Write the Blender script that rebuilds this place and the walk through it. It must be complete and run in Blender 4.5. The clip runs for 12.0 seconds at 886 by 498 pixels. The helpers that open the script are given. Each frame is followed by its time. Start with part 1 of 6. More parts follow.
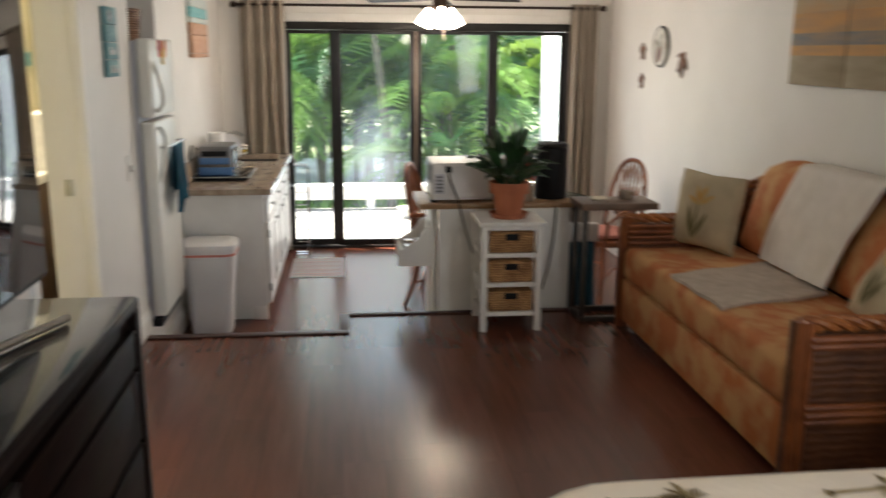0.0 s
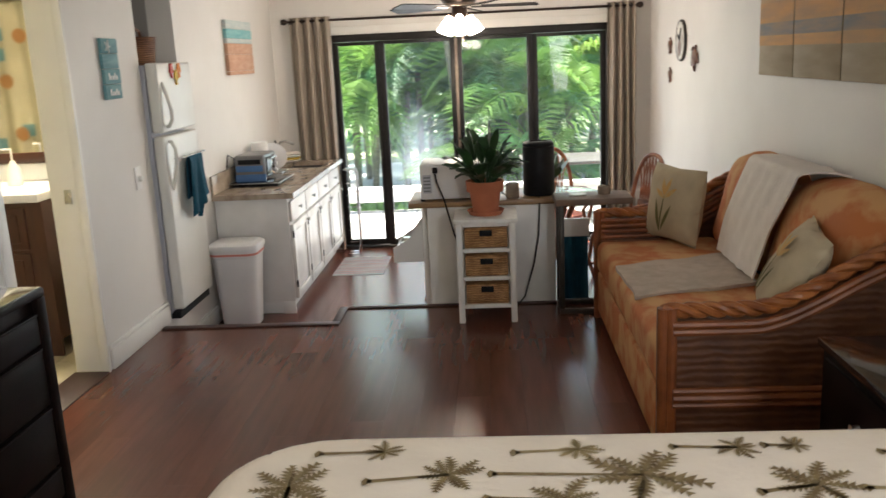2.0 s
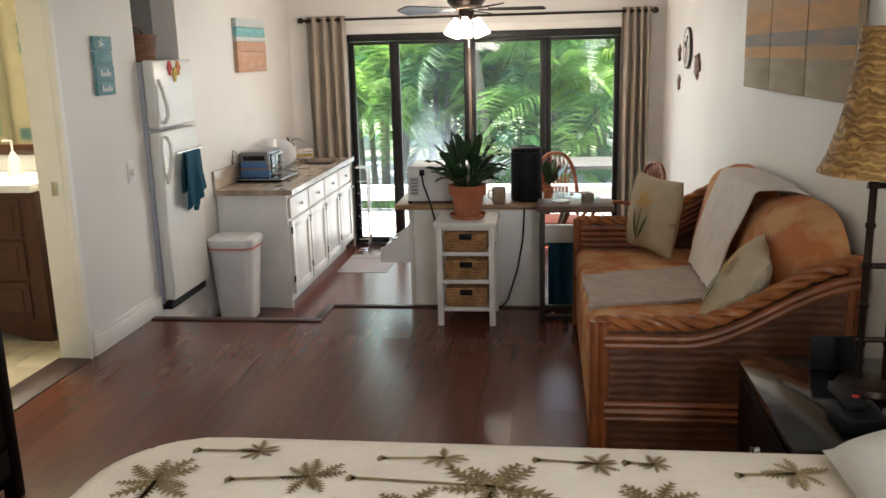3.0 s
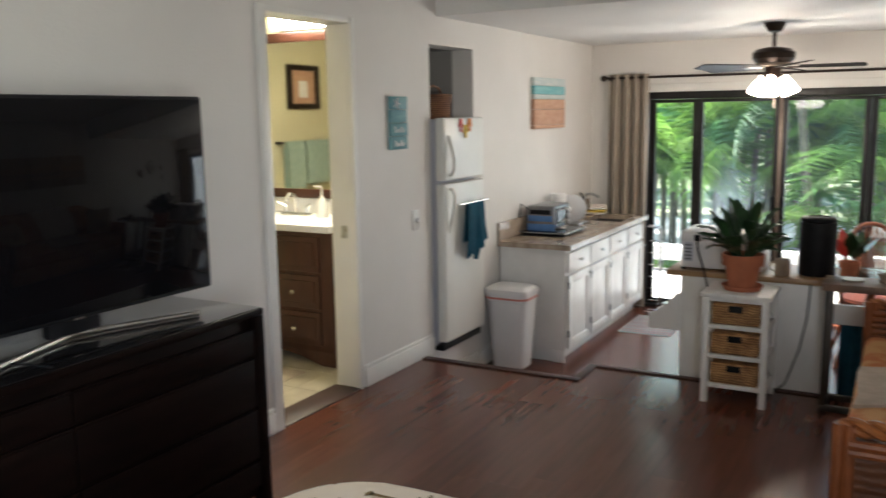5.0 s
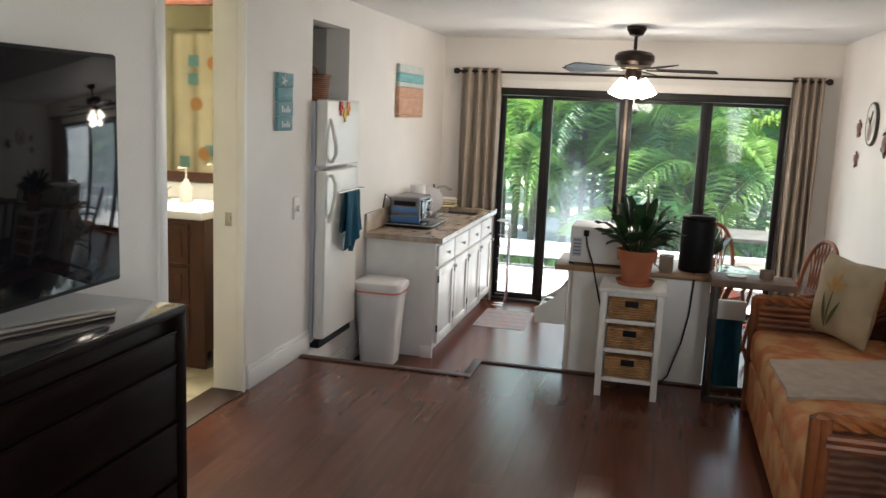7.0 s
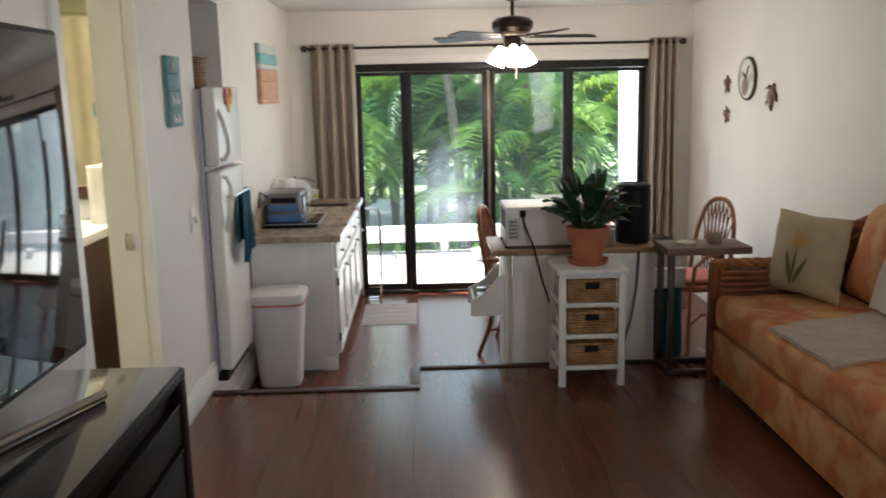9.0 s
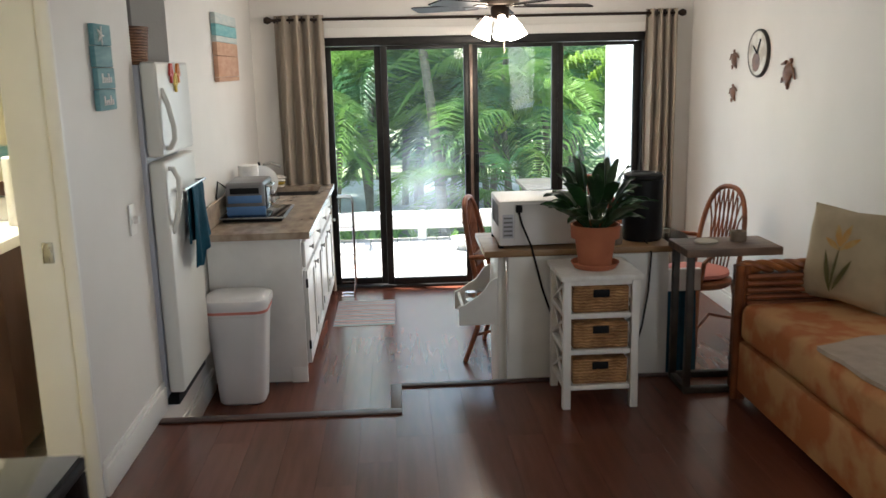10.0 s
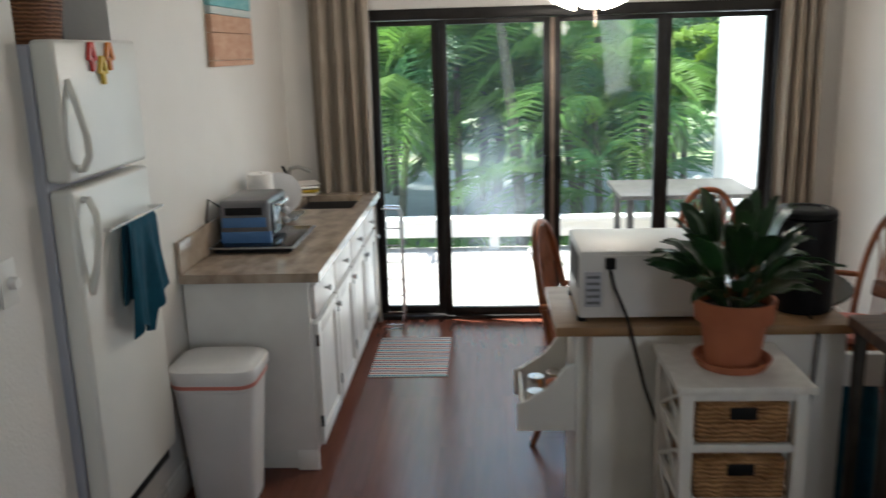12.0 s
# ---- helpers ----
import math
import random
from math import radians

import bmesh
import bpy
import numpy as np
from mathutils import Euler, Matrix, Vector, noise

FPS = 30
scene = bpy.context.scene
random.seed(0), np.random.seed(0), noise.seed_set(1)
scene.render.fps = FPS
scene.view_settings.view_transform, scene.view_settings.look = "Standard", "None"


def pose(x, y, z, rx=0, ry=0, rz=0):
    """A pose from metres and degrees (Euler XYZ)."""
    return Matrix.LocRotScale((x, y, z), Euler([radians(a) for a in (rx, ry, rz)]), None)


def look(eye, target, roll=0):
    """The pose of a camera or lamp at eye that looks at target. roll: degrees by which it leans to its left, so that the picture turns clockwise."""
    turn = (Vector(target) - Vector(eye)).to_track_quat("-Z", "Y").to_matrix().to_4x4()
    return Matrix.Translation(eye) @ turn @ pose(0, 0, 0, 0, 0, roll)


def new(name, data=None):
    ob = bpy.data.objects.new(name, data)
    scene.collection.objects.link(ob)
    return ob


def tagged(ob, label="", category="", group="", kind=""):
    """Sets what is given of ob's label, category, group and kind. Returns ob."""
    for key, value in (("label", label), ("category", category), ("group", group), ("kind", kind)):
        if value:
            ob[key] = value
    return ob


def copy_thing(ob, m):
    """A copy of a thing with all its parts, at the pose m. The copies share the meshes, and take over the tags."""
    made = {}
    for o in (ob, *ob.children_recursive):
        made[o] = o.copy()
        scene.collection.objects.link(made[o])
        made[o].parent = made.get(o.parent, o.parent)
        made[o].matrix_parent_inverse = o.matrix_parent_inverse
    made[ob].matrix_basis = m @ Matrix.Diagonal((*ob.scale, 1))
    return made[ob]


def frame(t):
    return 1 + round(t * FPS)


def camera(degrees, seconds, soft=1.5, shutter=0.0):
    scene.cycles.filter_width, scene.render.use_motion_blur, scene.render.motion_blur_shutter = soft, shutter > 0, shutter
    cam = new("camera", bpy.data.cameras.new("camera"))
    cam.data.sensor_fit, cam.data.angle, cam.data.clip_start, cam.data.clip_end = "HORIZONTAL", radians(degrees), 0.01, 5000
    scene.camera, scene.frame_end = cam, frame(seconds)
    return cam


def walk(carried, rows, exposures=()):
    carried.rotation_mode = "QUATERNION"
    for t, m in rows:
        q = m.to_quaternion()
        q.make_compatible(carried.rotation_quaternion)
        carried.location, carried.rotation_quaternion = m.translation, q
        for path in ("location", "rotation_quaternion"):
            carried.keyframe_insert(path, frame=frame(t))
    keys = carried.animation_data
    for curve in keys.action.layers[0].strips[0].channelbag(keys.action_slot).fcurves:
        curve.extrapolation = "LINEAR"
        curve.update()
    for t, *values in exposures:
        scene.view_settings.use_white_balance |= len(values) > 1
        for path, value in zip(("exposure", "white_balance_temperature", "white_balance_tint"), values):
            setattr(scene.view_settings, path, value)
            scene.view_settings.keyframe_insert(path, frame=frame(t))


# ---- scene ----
cam = camera(55.1, 12.0, shutter=0.5)
PATH = [
    (0, (0.898, 0.583, 1.453), (1.115, 2.519, 1.002), 0.4),
    (0.5, (1.062, 0.413, 1.435), (1.444, 2.32, 0.97), -2.0),
    (1, (1.246, 0.311, 1.432), (1.556, 2.231, 0.966), -3.3),
    (1.5, (1.508, 0.325, 1.443), (1.736, 2.256, 0.974), -3.9),
    (2, (1.792, 0.277, 1.475), (1.669, 2.223, 1.032), -2.7),
    (2.5, (2.003, 0.257, 1.488), (1.825, 2.197, 1.034), -1.9),
    (4.5, (2.494, 0.377, 1.536), (1.747, 2.198, 1.18), -0.4),
    (5, (2.498, 0.384, 1.536), (1.541, 2.111, 1.222), -0.9),
    (5.5, (2.448, 0.367, 1.516), (1.345, 2.004, 1.196), -0.5),
    (6, (2.275, 0.313, 1.498), (1.301, 2.03, 1.175), 0.6),
    (6.5, (2.066, 0.33, 1.494), (1.404, 2.189, 1.167), 2.5),
    (8.5, (1.099, 0.674, 1.472), (0.913, 2.639, 1.148), -0.6),
    (9, (0.934, 0.828, 1.461), (0.974, 2.794, 1.097), -1.3),
    (9.5, (0.861, 1.078, 1.452), (0.99, 3.031, 1.043), -1.2),
    (10, (0.895, 1.432, 1.461), (0.998, 3.385, 1.043), -1.3),
    (10.5, (0.884, 1.799, 1.444), (1.0, 3.748, 1.01), -0.8),
    (11, (0.979, 2.166, 1.439), (1.085, 4.114, 0.998), -0.8),
    (11.5, (1.058, 2.497, 1.454), (1.145, 4.443, 0.999), -0.8),
    (12, (1.085, 2.773, 1.455), (0.979, 4.717, 0.998), -1.6),
]
EXPOSURES = [(0.0, 2.9, 6450, 10), (0.5, 3.25, 6700, 10), (1.5, 3.4, 6500, 10), (2.0, 3.1, 6350, 10), (2.7, 3.1, 6300, 10), (4.5, 2.95, 6000, 9), (5.0, 2.83, 6050, 9), (5.5, 3.05, 6100, 9), (6.0, 3.2, 6100, 9), (6.5, 3.05, 6100, 9), (9.0, 2.8, 6100, 9), (10.0, 2.8, 6050, 8), (11.5, 2.4, 5950, 7), (12.0, 2.4, 5850, 6)]
walk(cam, [(t, look(eye, target, roll)) for t, eye, target, roll in PATH], EXPOSURES)

# ---- light ----
world = bpy.data.worlds.new("world")
scene.world = world
world.use_nodes = True
wn = world.node_tree
sky = wn.nodes.new("ShaderNodeTexSky")
sky.sky_type, sky.sun_disc = "NISHITA", False
SUN_EL, SUN_AZ = radians(70), radians(-72)
sky.sun_elevation, sky.sun_rotation = SUN_EL, SUN_AZ
wn.links.new(sky.outputs[0], wn.nodes["Background"].inputs[0])
wn.nodes["Background"].inputs[1].default_value = 0.15


def lamp(name, kind, m, power, colour=(1, 1, 1), **more):
    data = bpy.data.lights.new(name, kind)
    data.energy, data.color = power, colour
    if "size" in more:
        data.shape, data.size, data.size_y = "RECTANGLE", more["size"][0], more["size"][1]
    if "radius" in more:
        data.shadow_soft_size = more["radius"]
    ob = new(name, data)
    ob.matrix_world = m
    return ob


away = Vector((math.sin(SUN_AZ) * math.cos(SUN_EL), math.cos(SUN_AZ) * math.cos(SUN_EL), math.sin(SUN_EL)))
sun = lamp("sun", "SUN", look(away * 30, (0, 0, 0)), 5.0, (1, 0.95, 0.86))
sun.data.angle = radians(0.55)
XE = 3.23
door_sky = lamp("door_daylight", "AREA", look((1.6, 8.22, 0.75), (1.6, 2.0, 0.35)), 3.8, (0.84, 0.92, 1.0), size=(2.4, 1.9))
# added fill lamp brightening the bedroom end, just inside the unseen window
lamp("bedroom_fill", "AREA", look((XE - 0.02, -0.1, 1.35), (1.1, 1.5, 1.0)), 6.0, (1, 0.98, 0.95), size=(0.85, 1.4))
lamp("bath_lamp", "AREA", look((-0.9, 4.78, 2.16), (-1.1, 4.2, 0.6)), 4, (1, 0.87, 0.58), size=(0.6, 0.12))
for dx, dy in ((-0.08, 0.03), (0.08, 0.03), (0.0, -0.09)):
    lamp("fan_bulb", "POINT", pose(1.58 + dx, 6.92 + dy, 1.58), 0.4, (1, 0.88, 0.74), radius=0.05)


# ---- materials ----
def mat(name, c1, c2=None, scale=8.0, rough=0.6, bump=0.0, metal=0.0, stretch=(1, 1, 1), detail=6.0, rand=0.0, fine=0.0, coat=0.0, mix=(0.35, 0.65)):
    m = bpy.data.materials.new(name)
    m.use_nodes = True
    t = m.node_tree
    b = t.nodes["Principled BSDF"]
    b.inputs["Roughness"].default_value, b.inputs["Metallic"].default_value = rough, metal
    b.inputs["Coat Weight"].default_value = coat
    b.inputs["Coat Roughness"].default_value = 0.15
    geo = t.nodes.new("ShaderNodeNewGeometry")
    mp = t.nodes.new("ShaderNodeMapping")
    mp.inputs["Scale"].default_value = stretch
    t.links.new(geo.outputs["Position"], mp.inputs["Vector"])
    src = mp.outputs[0]
    if rand:
        info = t.nodes.new("ShaderNodeObjectInfo")
        mul = t.nodes.new("ShaderNodeMath")
        mul.operation = "MULTIPLY"
        mul.inputs[1].default_value = 40.0
        t.links.new(info.outputs["Random"], mul.inputs[0])
        add = t.nodes.new("ShaderNodeVectorMath")
        t.links.new(src, add.inputs[0])
        t.links.new(mul.outputs[0], add.inputs[1])
        src = add.outputs[0]
    n = t.nodes.new("ShaderNodeTexNoise")
    n.inputs["Scale"].default_value, n.inputs["Detail"].default_value = scale, detail
    t.links.new(src, n.inputs["Vector"])
    ramp = t.nodes.new("ShaderNodeValToRGB")
    ramp.color_ramp.elements[0].position, ramp.color_ramp.elements[1].position = mix
    ramp.color_ramp.elements[0].color = (*c1, 1)
    ramp.color_ramp.elements[1].color = (*(c2 or [c * 0.88 for c in c1]), 1)
    t.links.new(n.outputs[0], ramp.inputs[0])
    col = ramp.outputs[0]
    if rand:
        hsv = t.nodes.new("ShaderNodeHueSaturation")
        mr = t.nodes.new("ShaderNodeMapRange")
        mr.inputs["To Min"].default_value, mr.inputs["To Max"].default_value = 1 - rand, 1 + rand
        t.links.new(info.outputs["Random"], mr.inputs[0])
        t.links.new(mr.outputs[0], hsv.inputs["Value"])
        t.links.new(col, hsv.inputs["Color"])
        col = hsv.outputs[0]
    t.links.new(col, b.inputs["Base Color"])
    n2 = t.nodes.new("ShaderNodeTexNoise")
    n2.inputs["Scale"].default_value, n2.inputs["Detail"].default_value = fine or scale * 9, 4
    t.links.new(src, n2.inputs["Vector"])
    rr = t.nodes.new("ShaderNodeMapRange")
    rr.inputs["To Min"].default_value, rr.inputs["To Max"].default_value = max(rough - 0.035, 0.02), min(rough + 0.035, 1)
    t.links.new(n.outputs[0], rr.inputs[0])
    t.links.new(rr.outputs[0], b.inputs["Roughness"])
    if bump:
        bp = t.nodes.new("ShaderNodeBump")
        bp.inputs["Strength"].default_value, bp.inputs["Distance"].default_value = 1.0, bump
        t.links.new(n2.outputs[0], bp.inputs["Height"])
        t.links.new(bp.outputs[0], b.inputs["Normal"])
    return m


def weave(name, c1, c2, scale, bump, axis="Z", rough=0.55, low=(0.3, 0.27, 0.25), twist=2.5):
    """Woven bands: two crossed wave textures over noise."""
    m = mat(name, c1, c2, scale=14, rough=rough, fine=60)
    t = m.node_tree
    b = t.nodes["Principled BSDF"]
    geo = next(n for n in t.nodes if n.type == "NEW_GEOMETRY")
    w1 = t.nodes.new("ShaderNodeTexWave")
    w1.bands_direction = axis
    w1.inputs["Scale"].default_value, w1.inputs["Distortion"].default_value, w1.inputs["Detail"].default_value = scale, twist, 2
    w1.inputs["Detail Scale"].default_value = 1.5
    t.links.new(geo.outputs["Position"], w1.inputs["Vector"])
    old = b.inputs["Base Color"].links[0].from_socket
    mixn = t.nodes.new("ShaderNodeMix")
    mixn.data_type, mixn.blend_type = "RGBA", "MULTIPLY"
    mixn.inputs[0].default_value = 0.75
    t.links.new(old, mixn.inputs[6])
    rp = t.nodes.new("ShaderNodeValToRGB")
    rp.color_ramp.elements[0].color = (*low, 1)
    t.links.new(w1.outputs[0], rp.inputs[0])
    t.links.new(rp.outputs[0], mixn.inputs[7])
    t.links.new(mixn.outputs[2], b.inputs["Base Color"])
    bp = t.nodes.new("ShaderNodeBump")
    bp.inputs["Distance"].default_value = bump
    t.links.new(w1.outputs[0], bp.inputs["Height"])
    t.links.new(bp.outputs[0], b.inputs["Normal"])
    return m


def stripes(name, colours, scale, axis=1):
    """Cloth with hard-edged repeating stripes along one world axis."""
    m = mat(name, colours[0], rough=0.9, bump=0.001, fine=300)
    t = m.node_tree
    geo = next(n for n in t.nodes if n.type == "NEW_GEOMETRY")
    sep = t.nodes.new("ShaderNodeSeparateXYZ")
    t.links.new(geo.outputs["Position"], sep.inputs[0])
    mul = t.nodes.new("ShaderNodeMath")
    mul.operation = "MULTIPLY"
    mul.inputs[1].default_value = scale
    fr = t.nodes.new("ShaderNodeMath")
    fr.operation = "FRACT"
    t.links.new(sep.outputs[axis], mul.inputs[0])
    t.links.new(mul.outputs[0], fr.inputs[0])
    rp = t.nodes.new("ShaderNodeValToRGB")
    rp.color_ramp.interpolation = "CONSTANT"
    for i, c in enumerate(colours):
        e = rp.color_ramp.elements[i] if i < 2 else rp.color_ramp.elements.new(i / len(colours))
        e.position, e.color = i / len(colours), (*c, 1)
    t.links.new(fr.outputs[0], rp.inputs[0])
    t.links.new(rp.outputs[0], t.nodes["Principled BSDF"].inputs["Base Color"])
    return m


def glow(name, colour, strength):
    m = mat(name, colour, rough=0.4)
    b = m.node_tree.nodes["Principled BSDF"]
    b.inputs["Emission Color"].default_value = (*colour, 1)
    b.inputs["Emission Strength"].default_value = strength
    return m


def glass(name, colour=(1, 1, 1), rough=0.0):
    m = bpy.data.materials.new(name)
    m.use_nodes = True
    t = m.node_tree
    t.nodes.remove(t.nodes["Principled BSDF"])
    fres = t.nodes.new("ShaderNodeFresnel")
    fres.inputs[0].default_value = 1.28
    tr, gl, mx = t.nodes.new("ShaderNodeBsdfTransparent"), t.nodes.new("ShaderNodeBsdfGlossy"), t.nodes.new("ShaderNodeMixShader")
    tr.inputs[0].default_value = (*colour, 1)
    gl.inputs["Roughness"].default_value = rough
    t.links.new(fres.outputs[0], mx.inputs[0])
    t.links.new(tr.outputs[0], mx.inputs[1])
    t.links.new(gl.outputs[0], mx.inputs[2])
    t.links.new(mx.outputs[0], t.nodes["Material Output"].inputs[0])
    return m


WALL = mat("wall_paint", (0.74, 0.71, 0.67), (0.69, 0.66, 0.62), scale=1.5, rough=0.6, bump=0.0012, fine=90)
CEIL = mat("ceiling_paint", (0.78, 0.77, 0.75), (0.73, 0.72, 0.70), scale=1.2, rough=0.7, bump=0.003, fine=45)
TRIM = mat("trim_paint", (0.80, 0.78, 0.74), (0.75, 0.73, 0.69), scale=3, rough=0.35, bump=0.0004, fine=60)
# wall paint darkened to grey: the recess's shade put into its colour
NICHE = mat("niche_shaded", (0.33, 0.31, 0.29), scale=2, rough=0.7, bump=0.001, fine=80)
FLOOR = mat("laminate", (0.112, 0.036, 0.021), (0.138, 0.045, 0.027), scale=3.0, detail=4.0, rough=0.25, bump=0.00008, stretch=(9, 0.9, 1), rand=0.10, fine=40)
FLOOR.node_tree.nodes["Principled BSDF"].inputs["Specular IOR Level"].default_value = 0.36
GAP = mat("joint", (0.02, 0.008, 0.006), rough=0.8)
NOSING = mat("nosing", (0.035, 0.014, 0.010), (0.055, 0.022, 0.015), scale=10, rough=0.5, stretch=(1, 6, 1), bump=0.0004)
ALU = mat("dark_bronze", (0.012, 0.010, 0.009), (0.02, 0.017, 0.015), scale=20, rough=0.4, metal=0.3)
ALU_EDGE = mat("worn_aluminium", (0.35, 0.28, 0.22), (0.22, 0.17, 0.14), scale=9, rough=0.4, metal=0.7)


def veiled(m, centre, reach, veil):
    """Adds a pale veil to a pane: a thin scattering film, thickest round centre."""
    t = m.node_tree
    out = t.nodes["Material Output"]
    clear = out.inputs[0].links[0].from_socket
    geo, off, sc, ln = t.nodes.new("ShaderNodeNewGeometry"), t.nodes.new("ShaderNodeVectorMath"), t.nodes.new("ShaderNodeVectorMath"), t.nodes.new("ShaderNodeVectorMath")
    off.operation, sc.operation, ln.operation = "SUBTRACT", "DIVIDE", "LENGTH"
    off.inputs[1].default_value, sc.inputs[1].default_value = centre, reach
    t.links.new(geo.outputs["Position"], off.inputs[0])
    t.links.new(off.outputs[0], sc.inputs[0])
    t.links.new(sc.outputs[0], ln.inputs[0])
    nz = t.nodes.new("ShaderNodeTexNoise")
    nz.inputs["Scale"].default_value, nz.inputs["Detail"].default_value = 5.0, 5.0
    t.links.new(geo.outputs["Position"], nz.inputs["Vector"])
    add = t.nodes.new("ShaderNodeMath")
    add.operation = "ADD"
    t.links.new(ln.outputs["Value"], add.inputs[0])
    t.links.new(nz.outputs[0], add.inputs[1])
    mr = t.nodes.new("ShaderNodeMapRange")
    mr.interpolation_type = "SMOOTHSTEP"
    mr.inputs["From Min"].default_value, mr.inputs["From Max"].default_value = 0.45, 1.5
    mr.inputs["To Min"].default_value, mr.inputs["To Max"].default_value = veil, 0.006
    t.links.new(add.outputs[0], mr.inputs[0])
    film, mx = t.nodes.new("ShaderNodeBsdfTranslucent"), t.nodes.new("ShaderNodeMixShader")
    film.inputs[0].default_value = (0.85, 0.9, 0.93, 1)
    t.links.new(mr.outputs[0], mx.inputs[0])
    t.links.new(clear, mx.inputs[1])
    t.links.new(film.outputs[0], mx.inputs[2])
    t.links.new(mx.outputs[0], out.inputs[0])
    return m


PANE = veiled(glass("pane_glass", (0.97, 0.985, 0.98)), (1.12, 8.16, 0.52), (0.40, 1.0, 0.62), 0.085)
CURTAIN = mat("curtain_cloth", (0.36, 0.305, 0.245), (0.335, 0.283, 0.228), scale=3, rough=0.9, bump=0.0006, fine=420, stretch=(1, 1, 3))
ROD = mat("rod_bronze", (0.035, 0.022, 0.016), rough=0.35, metal=0.7)
CAB = mat("cabinet_paint", (0.78, 0.765, 0.74), (0.70, 0.685, 0.66), scale=5, rough=0.38, bump=0.0005, fine=30)
GRANITE = mat("granite", (0.43, 0.35, 0.27), (0.22, 0.16, 0.115), scale=9, rough=0.18, detail=14, stretch=(1.7, 0.8, 1), mix=(0.36, 0.74))
STEEL = mat("steel", (0.55, 0.55, 0.54), (0.45, 0.45, 0.44), scale=30, rough=0.28, metal=1.0, stretch=(8, 1, 1))
CHROME = mat("chrome", (0.75, 0.75, 0.75), rough=0.12, metal=1.0)
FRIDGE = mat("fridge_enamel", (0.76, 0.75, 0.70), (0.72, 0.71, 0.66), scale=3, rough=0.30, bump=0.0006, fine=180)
# bluish grey holds the shading of the fridge's side; also the vent's grey
FRIDGE_SIDE = mat("fridge_side_shaded", (0.50, 0.50, 0.55), (0.46, 0.46, 0.51), scale=4, rough=0.4, bump=0.0005, fine=160)
SILVER = mat("brushed_silver", (0.55, 0.54, 0.52), (0.5, 0.49, 0.47), scale=3, rough=0.32, metal=1.0)
BLACK = mat("black_plastic", (0.008, 0.008, 0.009), (0.013, 0.013, 0.014), scale=10, rough=0.5)
BLACK.node_tree.nodes["Principled BSDF"].inputs["Specular IOR Level"].default_value = 0.15
GLOSSY = mat("black_gloss", (0.006, 0.006, 0.007), rough=0.07, coat=0.5)
SCREEN = mat("tv_screen", (0.004, 0.004, 0.005), (0.005, 0.005, 0.006), rough=0.03)
WHITE = mat("white_plastic", (0.75, 0.74, 0.74), (0.70, 0.69, 0.69), scale=4, rough=0.45, bump=0.0003, fine=150)
SCREEN.node_tree.nodes["Principled BSDF"].inputs["Specular IOR Level"].default_value = 0.22
PINK = mat("pink_band", (0.62, 0.22, 0.18), rough=0.5)
PAINTED = mat("white_painted_wood", (0.80, 0.78, 0.75), (0.72, 0.70, 0.67), scale=7, rough=0.45, bump=0.0007, stretch=(4, 4, 1), fine=40)
SEAGRASS = weave("seagrass", (0.64, 0.37, 0.16), (0.34, 0.17, 0.065), 24, 0.005, low=(0.42, 0.34, 0.27), twist=4.5)
BASKET = weave("basket_wicker", (0.34, 0.15, 0.06), (0.18, 0.07, 0.03), 26, 0.006)
SHADE = weave("shade_rope", (0.58, 0.35, 0.12), (0.40, 0.21, 0.06), 15, 0.010, low=(0.48, 0.42, 0.36), twist=7)
WICKER = weave("dark_wicker", (0.15, 0.055, 0.020), (0.085, 0.030, 0.012), 11, 0.0015, low=(0.74, 0.70, 0.66), twist=3.0)
RATTAN = mat("rattan", (0.28, 0.085, 0.024), (0.15, 0.042, 0.013), scale=9, rough=0.45, bump=0.0006, fine=60)
SOFA = mat("sofa_cloth", (0.50, 0.165, 0.052), (0.60, 0.33, 0.14), scale=6.5, rough=0.85, bump=0.0009, detail=8, fine=260, mix=(0.44, 0.58))
THROW = mat("throw_cloth", (0.82, 0.76, 0.71), (0.76, 0.70, 0.65), scale=14, rough=0.95, bump=0.003, fine=120)
THROW_GREY = mat("blanket_cloth", (0.50, 0.42, 0.35), (0.42, 0.35, 0.29), scale=18, rough=0.95, bump=0.004, fine=110)
PILLOW = mat("pillow_linen", (0.52, 0.435, 0.30), (0.46, 0.38, 0.26), scale=12, rough=0.95, bump=0.0012, fine=300)
PETAL = mat("petal_thread", (0.60, 0.33, 0.10), (0.55, 0.40, 0.18), scale=30, rough=0.9)
STALK = mat("stalk_thread", (0.13, 0.12, 0.04), rough=0.9)
QUILT = mat("quilt_cotton", (0.80, 0.70, 0.585), (0.74, 0.64, 0.53), scale=5, rough=0.92, bump=0.002, fine=45)
PRINT = mat("palm_print", (0.165, 0.105, 0.045), (0.25, 0.185, 0.085), scale=40, rough=0.95)
PRINT_PALE = mat("palm_print_pale", (0.34, 0.255, 0.12), (0.27, 0.20, 0.10), scale=40, rough=0.95)
ESP_SPEC = 0.05
SHEET = mat("bed_linen", (0.74, 0.70, 0.64), scale=6, rough=0.9, bump=0.001, fine=120)
ESPRESSO = mat("espresso_wood", (0.005, 0.003, 0.0025), (0.009, 0.0045, 0.0036), scale=4, rough=0.42, stretch=(6, 1, 6), bump=0.0004)
TOPGLASS = mat("dresser_glass", (0.012, 0.012, 0.013), rough=0.05, coat=0.6)
ESPRESSO.node_tree.nodes["Principled BSDF"].inputs["Specular IOR Level"].default_value = ESP_SPEC
